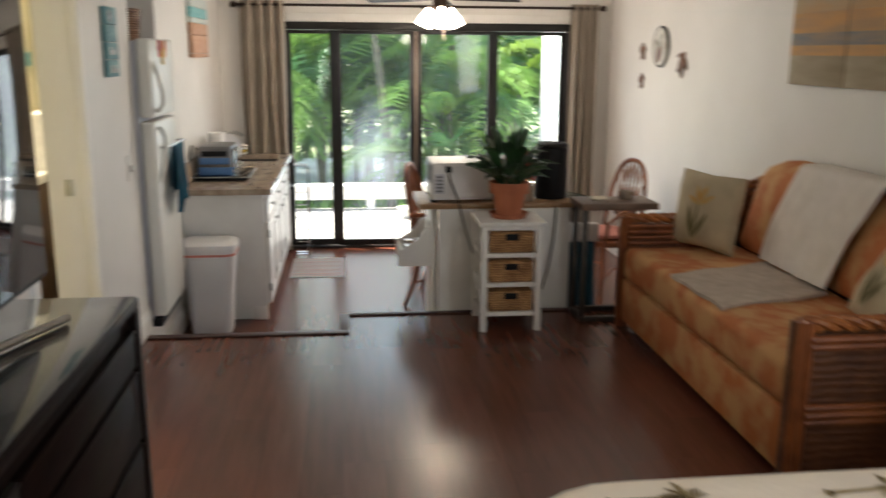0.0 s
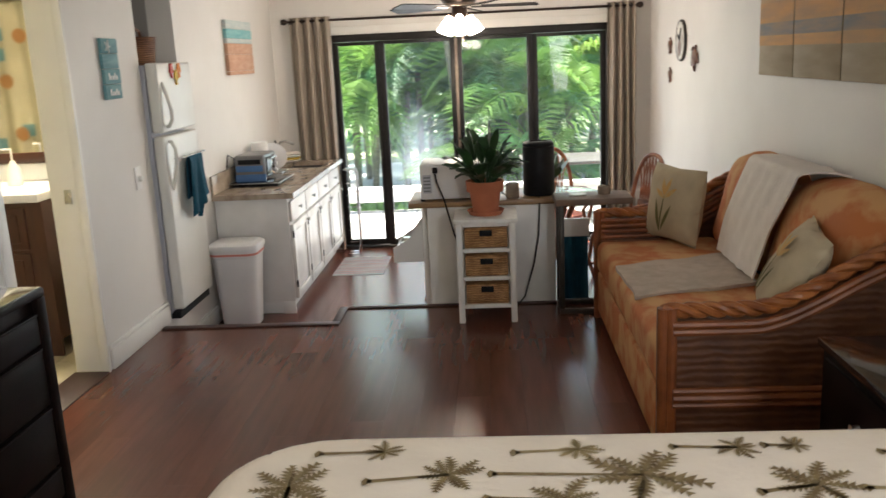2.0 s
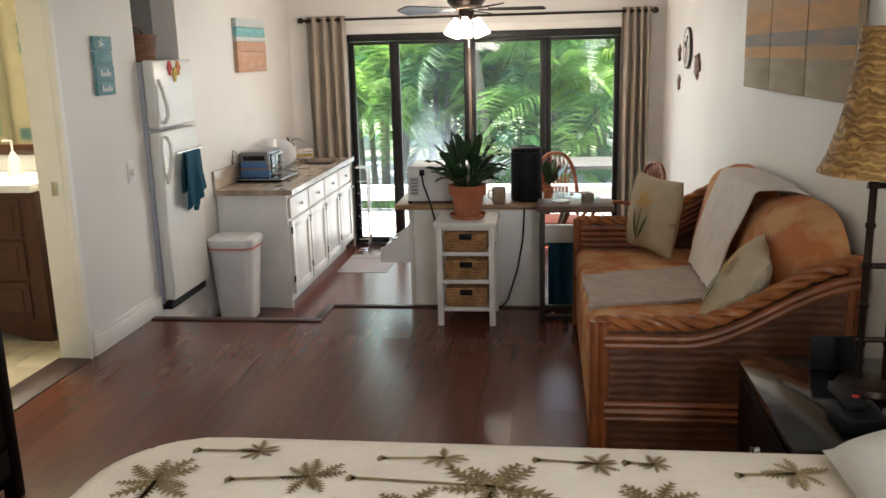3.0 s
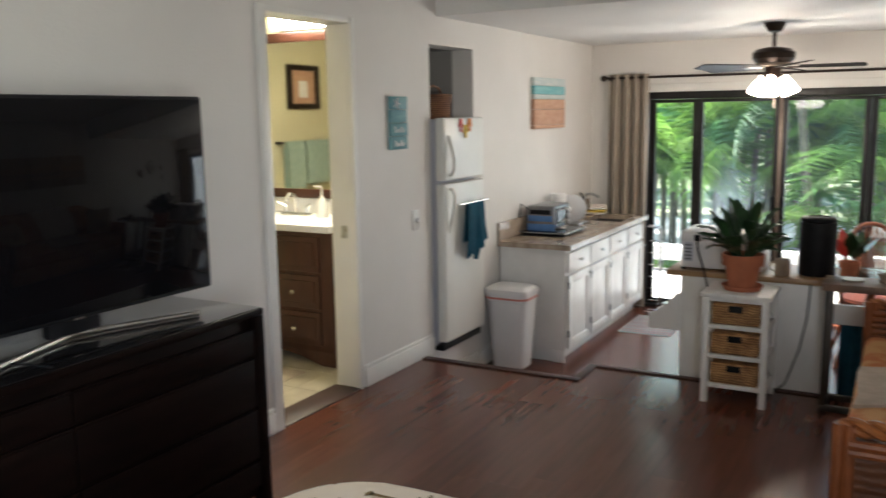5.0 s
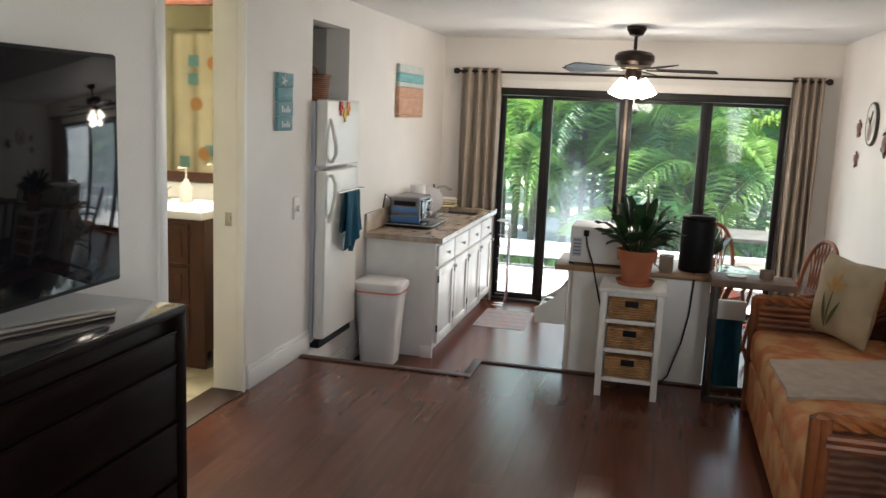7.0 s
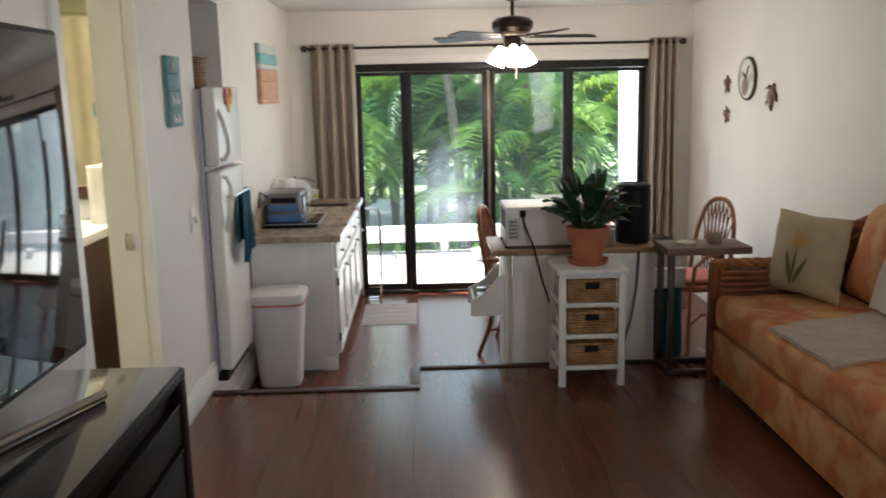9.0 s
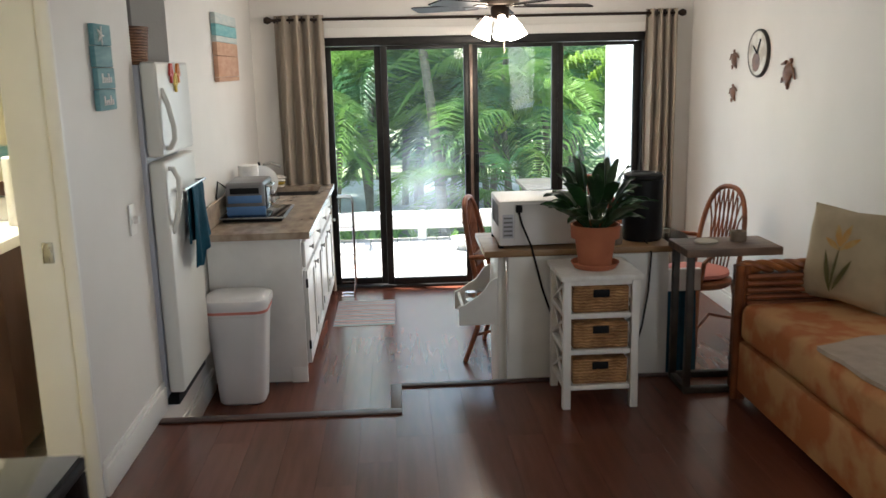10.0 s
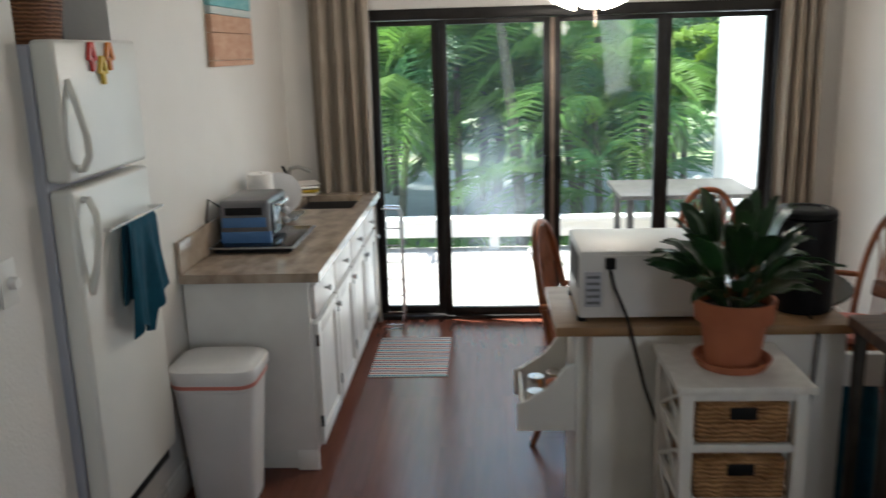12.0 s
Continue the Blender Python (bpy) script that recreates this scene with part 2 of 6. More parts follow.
VANITY = mat("vanity_wood", (0.062, 0.021, 0.012), (0.045, 0.015, 0.009), scale=5, rough=0.35, stretch=(6, 6, 1), bump=0.0004)
CREAM = mat("bath_paint", (0.66, 0.62, 0.42), (0.62, 0.58, 0.39), scale=2, rough=0.6, bump=0.001, fine=90)
STONE = mat("bath_tile", (0.55, 0.50, 0.40), (0.38, 0.33, 0.25), scale=4, rough=0.35, detail=10, rand=0.08)
MIRROR = mat("mirror_silver", (0.9, 0.9, 0.9), (0.9, 0.9, 0.9), rough=0.02, metal=1.0)
TEAL = mat("teal_towel", (0.004, 0.075, 0.125), (0.003, 0.055, 0.095), scale=20, rough=0.98, bump=0.003, fine=260)
SAGE = mat("sage_towel", (0.36, 0.46, 0.40), (0.30, 0.40, 0.34), scale=20, rough=0.98, bump=0.003, fine=260)
TERRA = mat("terracotta", (0.46, 0.155, 0.075), (0.38, 0.125, 0.06), scale=9, rough=0.85, bump=0.0006, fine=90)
SOIL = mat("soil", (0.03, 0.02, 0.013), rough=0.95, bump=0.004, fine=90)
LEAF = mat("houseplant_leaf", (0.014, 0.045, 0.015), (0.028, 0.075, 0.022), scale=25, rough=0.32, rand=0.25)
PALM = mat("palm_leaf", (0.10, 0.21, 0.040), (0.19, 0.32, 0.06), scale=1.5, rough=0.5, rand=0.45)
PALM_DARK = mat("palm_leaf_dark", (0.06, 0.15, 0.06), (0.12, 0.25, 0.085), scale=1.5, rough=0.45, rand=0.4)
PALM_LIME = mat("palm_leaf_lime", (0.22, 0.32, 0.03), (0.15, 0.26, 0.03), scale=1.5, rough=0.5)
for leafy in (PALM, PALM_DARK, PALM_LIME):
    lt = leafy.node_tree
    lb = lt.nodes["Principled BSDF"]
    thin, half = lt.nodes.new("ShaderNodeBsdfTranslucent"), lt.nodes.new("ShaderNodeMixShader")
    half.inputs[0].default_value = 0.55
    lt.links.new(lb.inputs["Base Color"].links[0].from_socket, thin.inputs[0])
    lt.links.new(lb.outputs[0], half.inputs[1])
    lt.links.new(thin.outputs[0], half.inputs[2])
    lt.links.new(half.outputs[0], lt.nodes["Material Output"].inputs[0])
TRUNK = mat("palm_trunk", (0.16, 0.14, 0.085), (0.085, 0.08, 0.05), scale=12, rough=0.85, bump=0.006, stretch=(1, 1, 4))
GROUND = mat("lawn", (0.10, 0.15, 0.05), (0.24, 0.23, 0.15), scale=0.7, rough=0.95, bump=0.02, fine=25)
PAVE = mat("driveway", (0.44, 0.43, 0.40), (0.36, 0.35, 0.33), scale=2, rough=0.9, bump=0.004, fine=60)
DECK = mat("deck_wood", (0.38, 0.35, 0.31), (0.30, 0.27, 0.24), scale=4, rough=0.75, stretch=(8, 1, 1), bump=0.001, rand=0.08, fine=50)
SIDING = mat("siding_paint", (0.74, 0.73, 0.70), (0.68, 0.67, 0.64), scale=3, rough=0.7, bump=0.0008, fine=50)
RAILP = mat("rail_paint", (0.66, 0.63, 0.57), (0.58, 0.55, 0.50), scale=4, rough=0.7, bump=0.001)
GREYWOOD = mat("grey_table_wood", (0.19, 0.115, 0.078), (0.11, 0.068, 0.047), scale=6, rough=0.5, stretch=(1, 7, 1), bump=0.0008)
IRON = mat("grey_iron", (0.062, 0.054, 0.045), (0.04, 0.035, 0.03), scale=12, rough=0.5, metal=0.4)
BUTCHER = mat("counter_wood", (0.36, 0.22, 0.11), (0.27, 0.155, 0.075), scale=5, rough=0.4, stretch=(1, 6, 1), bump=0.0004)
PAPER = mat("paper", (0.85, 0.84, 0.82), scale=20, rough=0.95, bump=0.001)
BLUE = mat("blue_film", (0.09, 0.20, 0.42), rough=0.2)
RED = mat("red_paint", (0.60, 0.035, 0.02), rough=0.4)
ORANGE = mat("orange_paint", (0.75, 0.24, 0.02), rough=0.4)
YELLOW = mat("yellow_paint", (0.75, 0.52, 0.05), rough=0.5)
TURTLE = mat("turtle_wood", (0.19, 0.075, 0.035), (0.10, 0.04, 0.02), scale=25, rough=0.4)
FROST = glow("lit_frosted_glass", (1.0, 0.86, 0.70), 4.0)
BATHLIGHT = glow("lit_bath_diffuser", (1.0, 0.93, 0.78), 7.0)
TWIST = mat("twisted_rattan", (0.42, 0.15, 0.042), (0.22, 0.068, 0.02), scale=14, rough=0.34, bump=0.0008, fine=70)
PADS = mat("pink_seat_pad", (0.55, 0.20, 0.15), rough=0.9, bump=0.001)


# ---- building helpers ----
def thing(name, loc, label="", category="", group="", kind=""):
    ob = new(name)
    ob.location = loc
    ob.empty_display_size = 0.05
    return tagged(ob, label, category, group, kind)


def part(name, bm, material, parent=None, label="", sharp=35, category="", group="", kind=""):
    """Links a bmesh in world coordinates as one mesh object, alone or under a thing or a part."""
    me = bpy.data.meshes.new(name)
    bmesh.ops.recalc_face_normals(bm, faces=bm.faces)
    bm.to_mesh(me)
    bm.free()
    for m in (material if isinstance(material, (list, tuple)) else [material]):
        me.materials.append(m)
    me.shade_smooth()
    me.set_sharp_from_angle(angle=radians(sharp))
    ob = new(name, me)
    if parent is not None:
        ob.parent = parent
        if parent.data is None:
            ob.matrix_parent_inverse = Matrix.Translation(-parent.location)
    return tagged(ob, label, category, group, kind)


def box(x0, y0, z0, x1, y1, z1, bev=0.0, bm=None, seg=2, turn=None):
    """A box, its edges rounded; turn is applied about the box's own middle."""
    own = bmesh.new()
    c = Vector(((x0 + x1) / 2, (y0 + y1) / 2, (z0 + z1) / 2))
    bmesh.ops.create_cube(own, size=1, matrix=Matrix.Diagonal((abs(x1 - x0), abs(y1 - y0), abs(z1 - z0), 1)))
    if bev:
        bmesh.ops.bevel(own, geom=list(own.edges), offset=bev, segments=seg, profile=0.5, affect="EDGES")
    own.transform(Matrix.Translation(c) @ (turn or Matrix()))
    return join(bm, own)


def join(bm, own):
    if bm is None:
        return own
    me = bpy.data.meshes.new("tmp")
    own.to_mesh(me)
    own.free()
    bm.from_mesh(me)
    bpy.data.meshes.remove(me)
    return bm


def tube(pts, r, n=8, bm=None, r_end=None):
    """A round rod along points, tapering to r_end."""
    bm = bm if bm is not None else bmesh.new()
    pts = [Vector(p) for p in pts]
    rings, up = [], None
    for i, p in enumerate(pts):
        d = (pts[min(i + 1, len(pts) - 1)] - pts[max(i - 1, 0)]).normalized()
        if up is None:
            up = d.orthogonal().normalized()
        up = (up - d * up.dot(d)).normalized()
        side = d.cross(up)
        rad = r + ((r_end if r_end is not None else r) - r) * i / max(len(pts) - 1, 1)
        rings.append([bm.verts.new(p + (up * math.cos(a) + side * math.sin(a)) * rad) for a in (2 * math.pi * k / n for k in range(n))])
    for a, b in zip(rings, rings[1:]):
        for k in range(n):
            bm.faces.new((a[k], a[(k + 1) % n], b[(k + 1) % n], b[k]))
    bm.faces.new(list(reversed(rings[0])))
    bm.faces.new(rings[-1])
    return bm


def lathe(profile, c, n=24, bm=None, m=None):
    """A turned shape from (radius, height) pairs about c."""
    own = bmesh.new()
    rings = []
    for r, z in profile:
        if r < 1e-5:
            rings.append([own.verts.new((0, 0, z))])
        else:
            rings.append([own.verts.new((r * math.cos(2 * math.pi * k / n), r * math.sin(2 * math.pi * k / n), z)) for k in range(n)])
    for a, b in zip(rings, rings[1:]):
        for k in range(n):
            q = [a[k % len(a)], a[(k + 1) % len(a)], b[(k + 1) % len(b)], b[k % len(b)]]
            q = list(dict.fromkeys(q))
            if len(q) > 2:
                own.faces.new(q)
    own.transform(Matrix.Translation(c) @ (m or Matrix()))
    return join(bm, own)


def grid(fn, nu, nv, bm=None, thick=0.0):
    """A sheet of nu by nv cells from fn(u, v), with thickness."""
    own = bmesh.new()
    vs = [[own.verts.new(fn(i / nu, j / nv)) for j in range(nv + 1)] for i in range(nu + 1)]
    for i in range(nu):
        for j in range(nv):
            own.faces.new((vs[i][j], vs[i + 1][j], vs[i + 1][j + 1], vs[i][j + 1]))
    if thick:
        own.normal_update()
        bmesh.ops.solidify(own, geom=list(own.faces), thickness=thick)
    return join(bm, own)


def cushion(c, w, h, t, m=None, bm=None, p=5, n=18, pinch=0.0, sag=0.0):
    """A stuffed pad w by h and t thick: full in the middle, thin at its seam."""
    own = bmesh.new()
    sides = []
    for s in (1, -1):
        rows = []
        for i in range(n + 1):
            row = []
            for j in range(n + 1):
                u, v = 2 * i / n - 1, 2 * j / n - 1
                k = max((1 - abs(u) ** p) * (1 - abs(v) ** p), 0) ** 0.5
                e = 1 - pinch * (1 - abs(u * v)) * max(abs(u), abs(v)) ** 2
                row.append(own.verts.new((u * w / 2 * e, v * h / 2 * e, s * t / 2 * k + sag * noise.noise((u * 2, v * 2, c[0] * 7 + s)))))
            rows.append(row)
        for i in range(n):
            for j in range(n):
                own.faces.new((rows[i][j], rows[i + 1][j], rows[i + 1][j + 1], rows[i][j + 1]))
        sides.append(rows)
    bmesh.ops.remove_doubles(own, verts=own.verts, dist=0.0015)
    own.transform(Matrix.Translation(c) @ (m or Matrix()))
    return join(bm, own)


def wall(name, boxes, material=None):
    bm = bmesh.new()
    for b in boxes:
        box(*b, bm=bm)
    return part(name, bm, material or WALL, kind="structure", label="white painted plaster wall", category="wall")


# ---- structure ----
XL, XR, YB, YD, ZK, ZC, ZH = -0.172, 3.23, -0.75, 8.13, -0.28, 2.14, 2.46   # wall faces, kitchen floor, ceilings
DX0, DX1, DZ1 = 0.34, 2.87, 1.70                                          # sliding door opening
wall("wall_west", [
    (XL - 0.16, YB - 0.1, -0.4, XL, 3.52, ZH), (XL - 0.16, 3.52, 2.03, XL, 4.24, ZH),
    (XL - 0.16, 4.24, -0.4, XL, 5.06, ZH), (XL - 0.16, 5.06, 1.965, XL, 5.66, ZH), (XL - 0.16, 5.66, -0.4, XL, YD, ZH),
    (XL - 0.10, 5.06, -0.4, XL, 5.66, 0.0)])
wall("wall_east", [(XR, YB - 0.1, -0.4, XR + 0.12, -0.6, ZH), (XR, 0.6, -0.4, XR + 0.12, YD + 0.15, ZH), (XR, -0.6, -0.4, XR + 0.12, 0.6, 0.6), (XR, -0.6, 2.1, XR + 0.12, 0.6, ZH)])
wall("wall_north", [(XL - 0.16, YD, -0.4, DX0, YD + 0.15, ZH), (DX1, YD, -0.4, XR, YD + 0.15, ZH), (DX0, YD, DZ1, DX1, YD + 0.15, ZH), (DX0, YD, -0.4, DX1, YD + 0.15, ZK - 0.02)])
wall("wall_south", [(XL - 0.16, YB - 0.1, -0.4, XR, YB, ZH)])
part("ceiling", box(XL, YB, ZH, XR, 5.16, ZH + 0.1), CEIL, kind="structure", label="white painted bedroom ceiling", category="ceiling")
part("ceiling", box(XL, 5.16, ZC, XR, YD, ZH + 0.1), CEIL, kind="structure", label="lower white textured kitchen ceiling", category="ceiling")
# recess lining, its shade carried by the grey colour
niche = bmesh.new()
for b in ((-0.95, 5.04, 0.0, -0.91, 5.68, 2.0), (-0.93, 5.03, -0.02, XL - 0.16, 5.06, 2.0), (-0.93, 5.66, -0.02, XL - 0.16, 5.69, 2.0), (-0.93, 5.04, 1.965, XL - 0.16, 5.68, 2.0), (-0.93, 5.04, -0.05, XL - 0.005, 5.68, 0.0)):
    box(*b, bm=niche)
part("niche_lining", niche, NICHE, kind="structure", label="recess around the refrigerator, its shade painted in grey", category="recess")
bb = bmesh.new()
for b in ((XL, 4.255, 0, XL + 0.018, 5.05, 0.128), (XL, 2.9, 0, XL + 0.018, 3.46, 0.128), (XR - 0.018, YB, 0, XR, 5.2, 0.128),
          (XR - 0.018, 5.23, ZK, XR, YD, ZK + 0.13), (XL, 5.70, ZK, XL + 0.018, 6.0, ZK + 0.13), (XL, 5.07, ZK, XL + 0.02, 5.69, ZK + 0.13)):
    x0, y0, z0, x1, y1, z1 = b
    box(x0, y0, z0, x1, y1, z1 - 0.022, bev=0.003, bm=bb)
    thin = 0.007
    if x1 - x0 < y1 - y0:
        lo, hi = (x0, x1 - thin) if x0 < 1 else (x0 + thin, x1)
        box(lo, y0, z1 - 0.0215, hi, y1, z1, bev=0.003, bm=bb)
part("baseboard", bb, TRIM, kind="structure", label="white painted baseboard", category="baseboard")
# step between the bedroom level and the sunken kitchen
step = bmesh.new()
box(XL, 4.905, -0.4, 0.86, 4.925, -0.02, bm=step)
box(0.84, 4.925, -0.4, 0.86, 5.215, -0.02, bm=step)
box(0.86, 5.195, -0.4, XR, 5.215, -0.02, bm=step)
part("step_riser", step, FLOOR, kind="structure", label="dark wood riser of the step", category="step")
ns = bmesh.new()
box(XL + 0.02, 4.875, 0.001, 0.885, 4.93, 0.010, bev=0.004, bm=ns)
box(0.835, 4.93, 0.001, 0.885, 5.22, 0.010, bev=0.004, bm=ns)
box(0.885, 5.185, 0.001, XR - 0.02, 5.225, 0.010, bev=0.004, bm=ns)
part("step_nosing", ns, NOSING, kind="structure", label="brown edge strip along the step", category="trim")
floor_up = bmesh.new()
box(XL, YB, -0.4, XR, 4.905, -0.012, bm=floor_up)
box(0.86, 4.905, -0.4, XR, 5.195, -0.012, bm=floor_up)
floor_up = part("floor", floor_up, GAP, kind="structure", label="dark reddish brown laminate plank floor", category="floor")
floor_low = part("floor", box(XL - 0.05, 4.93, -0.45, XR, YD, ZK - 0.012), GAP, kind="structure", label="dark reddish brown laminate plank floor, sunken kitchen", category="floor")

# bathroom behind the west wall
wall("wall_bath", [(-2.5, 5.0, -0.1, XL - 0.16, 5.1 - 0.07, ZH), (-2.6, 1.9, -0.1, -2.5, 5.03, ZH), (-2.5, 1.8, -0.1, XL - 0.16, 1.9, ZH)], CREAM)
part("wall_bath_lining", box(XL - 0.175, 1.9, 0, XL - 0.162, 3.46, ZH), CREAM, kind="structure", label="cream bathroom wall", category="wall")
part("ceiling_bath", box(-2.6, 1.8, ZH, XL, 5.05, ZH + 0.1), CREAM, kind="structure", label="cream bathroom ceiling", category="ceiling")
bath_floor = part("floor_bath", box(-2.5, 1.9, -0.15, XL - 0.02, 5.0, -0.012), GAP, kind="structure", label="pale stone tile bathroom floor", category="floor")
jamb = bmesh.new()
for b in ((XL - 0.17, 4.225, 0, XL + 0.004, 4.25, 2.05), (XL - 0.17, 3.51, 0, XL + 0.004, 3.54, 2.05), (XL - 0.17, 3.54, 2.02, XL + 0.004, 4.225, 2.05),
          (XL - 0.03, 4.205, 0, XL + 0.014, 4.2249, 2.05), (XL, 3.465, 0, XL + 0.014, 3.525, 2.05)):
    box(*b, bev=0.003, bm=jamb)
door_1 = part("door_1", jamb, TRIM, kind="structure", label="white painted bathroom pocket door frame", category="door frame")
part("latch_plate", box(XL - 0.10, 4.218, 0.86, XL - 0.065, 4.226, 0.93, 0.002), STEEL, door_1, "small steel latch plate")
part("threshold", box(XL - 0.17, 3.54, 0.0, XL + 0.01, 4.205, 0.008, 0.003), NOSING, kind="structure", label="brown wooden door threshold", category="threshold")

# ---- sliding glass door, curtains ----
window_1 = thing("window_1", (1.6, YD + 0.06, ZK), "four-panel sliding glass door in dark bronze aluminium", "glass door", kind="structure")
fr = bmesh.new()
for b in ((DX0, YD - 0.01, DZ1 - 0.065, DX1, YD + 0.11, DZ1), (DX0, YD - 0.01, ZK - 0.02, DX1, YD + 0.12, ZK + 0.025), (DX0, YD - 0.01, ZK, DX0 + 0.03, YD + 0.11, DZ1), (DX1 - 0.03, YD - 0.01, ZK, DX1, YD + 0.11, DZ1)):
    box(*b, bev=0.004, bm=fr)
part("frame", fr, ALU, window_1, "dark bronze outer frame")
for x0, x1, yy in ((0.37, 0.80, YD + 0.07), (0.80, 1.49, YD + 0.03), (1.50, 2.18, YD + 0.03), (2.18, 2.84, YD + 0.07)):
    sash = bmesh.new()
    lo, hi = ZK + 0.027, DZ1 - 0.067
    for b in ((x0, yy - 0.018, lo, x0 + 0.05, yy + 0.018, hi), (x1 - 0.05, yy - 0.018, lo, x1, yy + 0.018, hi), (x0 + 0.05, yy - 0.018, lo, x1 - 0.05, yy + 0.018, lo + 0.05), (x0 + 0.05, yy - 0.018, hi - 0.03, x1 - 0.05, yy + 0.018, hi)):
        box(*b, bev=0.003, bm=sash)
    sash = part("sash", sash, ALU, window_1)
    pane = part("pane", box(x0 + 0.045, yy - 0.003, lo + 0.045, x1 - 0.045, yy + 0.003, hi - 0.025), PANE, sash, "clear window glass")
    pane.visible_shadow = False
part("meeting_strip", box(1.485, YD - 0.006, ZK + 0.03, 1.508, YD + 0.045, DZ1 - 0.07, 0.003), ALU_EDGE, window_1, "worn bare aluminium meeting edge")
for xx in (1.455, 1.535):
    part("handle", box(xx - 0.016, YD - 0.025, 0.64, xx + 0.016, YD + 0.011, 0.79, 0.006), BLACK, window_1, "black pull handle")
part("head_trim", box(DX0 - 0.06, YD - 0.018, DZ1 + 0.001, DX1 + 0.05, YD, DZ1 + 0.07, 0.004), TRIM, window_1, "white painted head trim")


def curtain(x0, x1, label):
    """A pleated panel hanging from the rod by grommets, open at the side."""
    c = thing("curtain", ((x0 + x1) / 2, YD - 0.09, ZK), label, "curtain", "curtains")
    waves = 4
    part("cloth", grid(lambda u, v: (x0 + (x1 - x0) * u + 0.010 * math.sin(v * 5 + u * 9) * (1 - v), YD - 0.085 + (0.036 + 0.008 * math.sin(v * 4)) * math.sin(u * waves * 2 * math.pi + 0.4 * math.sin(v * 3 + u * 5)), ZK + 0.02 + (1.865 - ZK - 0.02) * v), 80, 18, thick=0.003), CURTAIN, c, sharp=80)
    for k in range(waves * 2):
        xx = x0 + (x1 - x0) * (k + 0.5) / (waves * 2)
        part("grommet", lathe([(0.021, -0.003), (0.028, -0.003), (0.028, 0.003), (0.021, 0.003), (0.021, -0.003)], (xx, YD - 0.085, 1.832), 12, m=pose(0, 0, 0, 0, 90, 0)), ROD, c)
    return c


curtain(0.02, 0.385, "taupe grommet curtain gathered beside the kitchen counter")
curtain(2.84, 3.09, "taupe grommet curtain gathered beside the glass door")
rod = thing("curtain_rod", (1.55, YD - 0.085, 1.832), "dark bronze curtain rod with ball finials", "curtain rod")
part("pole", tube([(-0.02, YD - 0.085, 1.832), (3.11, YD - 0.085, 1.832)], 0.011, 10), ROD, rod)
for xx, s in ((-0.03, -1), (3.12, 1)):
    part("finial", lathe([(0.0, -0.03), (0.02, -0.025), (0.029, 0), (0.02, 0.022), (0.012, 0.03), (0.0, 0.034)], (xx, YD - 0.085, 1.832), 14, m=pose(0, 0, 0, 0, -90 * s, 0)), ROD, rod)
for xx in (0.02, 1.55, 3.08):
    part("bracket", box(xx - 0.008, YD - 0.09, 1.81, xx + 0.008, YD, 1.822, 0.003), ROD, rod)


# ---- outdoors ----
part("ground", box(-90, -90, -1.2, 90, 140, -0.62), GROUND, kind="structure", label="mixed lawn and bare garden ground", category="ground")
part("pavement", box(-7, 13.4, -0.62, 6.4, 17.5, -0.60), PAVE, kind="structure", label="sunlit pale concrete drive", category="driveway")
deck = part("deck", box(-2.2, YD + 0.16, -0.55, 3.28, 10.42, -0.345), GAP, kind="structure", label="weathered pale wooden lanai deck", category="deck")
siding = part("wall_lanai", box(3.34, YD + 0.15, -0.6, 3.5, 11.1, 3.0), SIDING, kind="structure", label="white vertical board siding", category="wall")
for k in range(26):
    part("board", box(3.312, YD + 0.17 + k * 0.112, -0.6, 3.341, YD + 0.272 + k * 0.112, 3.0, 0.004, seg=1), SIDING, siding)
rail = thing("low_railing", (0.5, 10.3, -0.33), "low pale painted board railing round the deck", "railing")
part("top_board", box(-2.2, 10.24, -0.075, 3.25, 10.42, -0.03, 0.006), RAILP, rail)
part("face_board", box(-2.2, 10.26, -0.20, 3.25, 10.30, -0.077, 0.005), RAILP, rail)
for xx in (-1.9, -0.4, 1.1, 2.6):
    part("post", box(xx, 10.30, -0.345, xx + 0.09, 10.39, -0.077, 0.005), RAILP, rail)


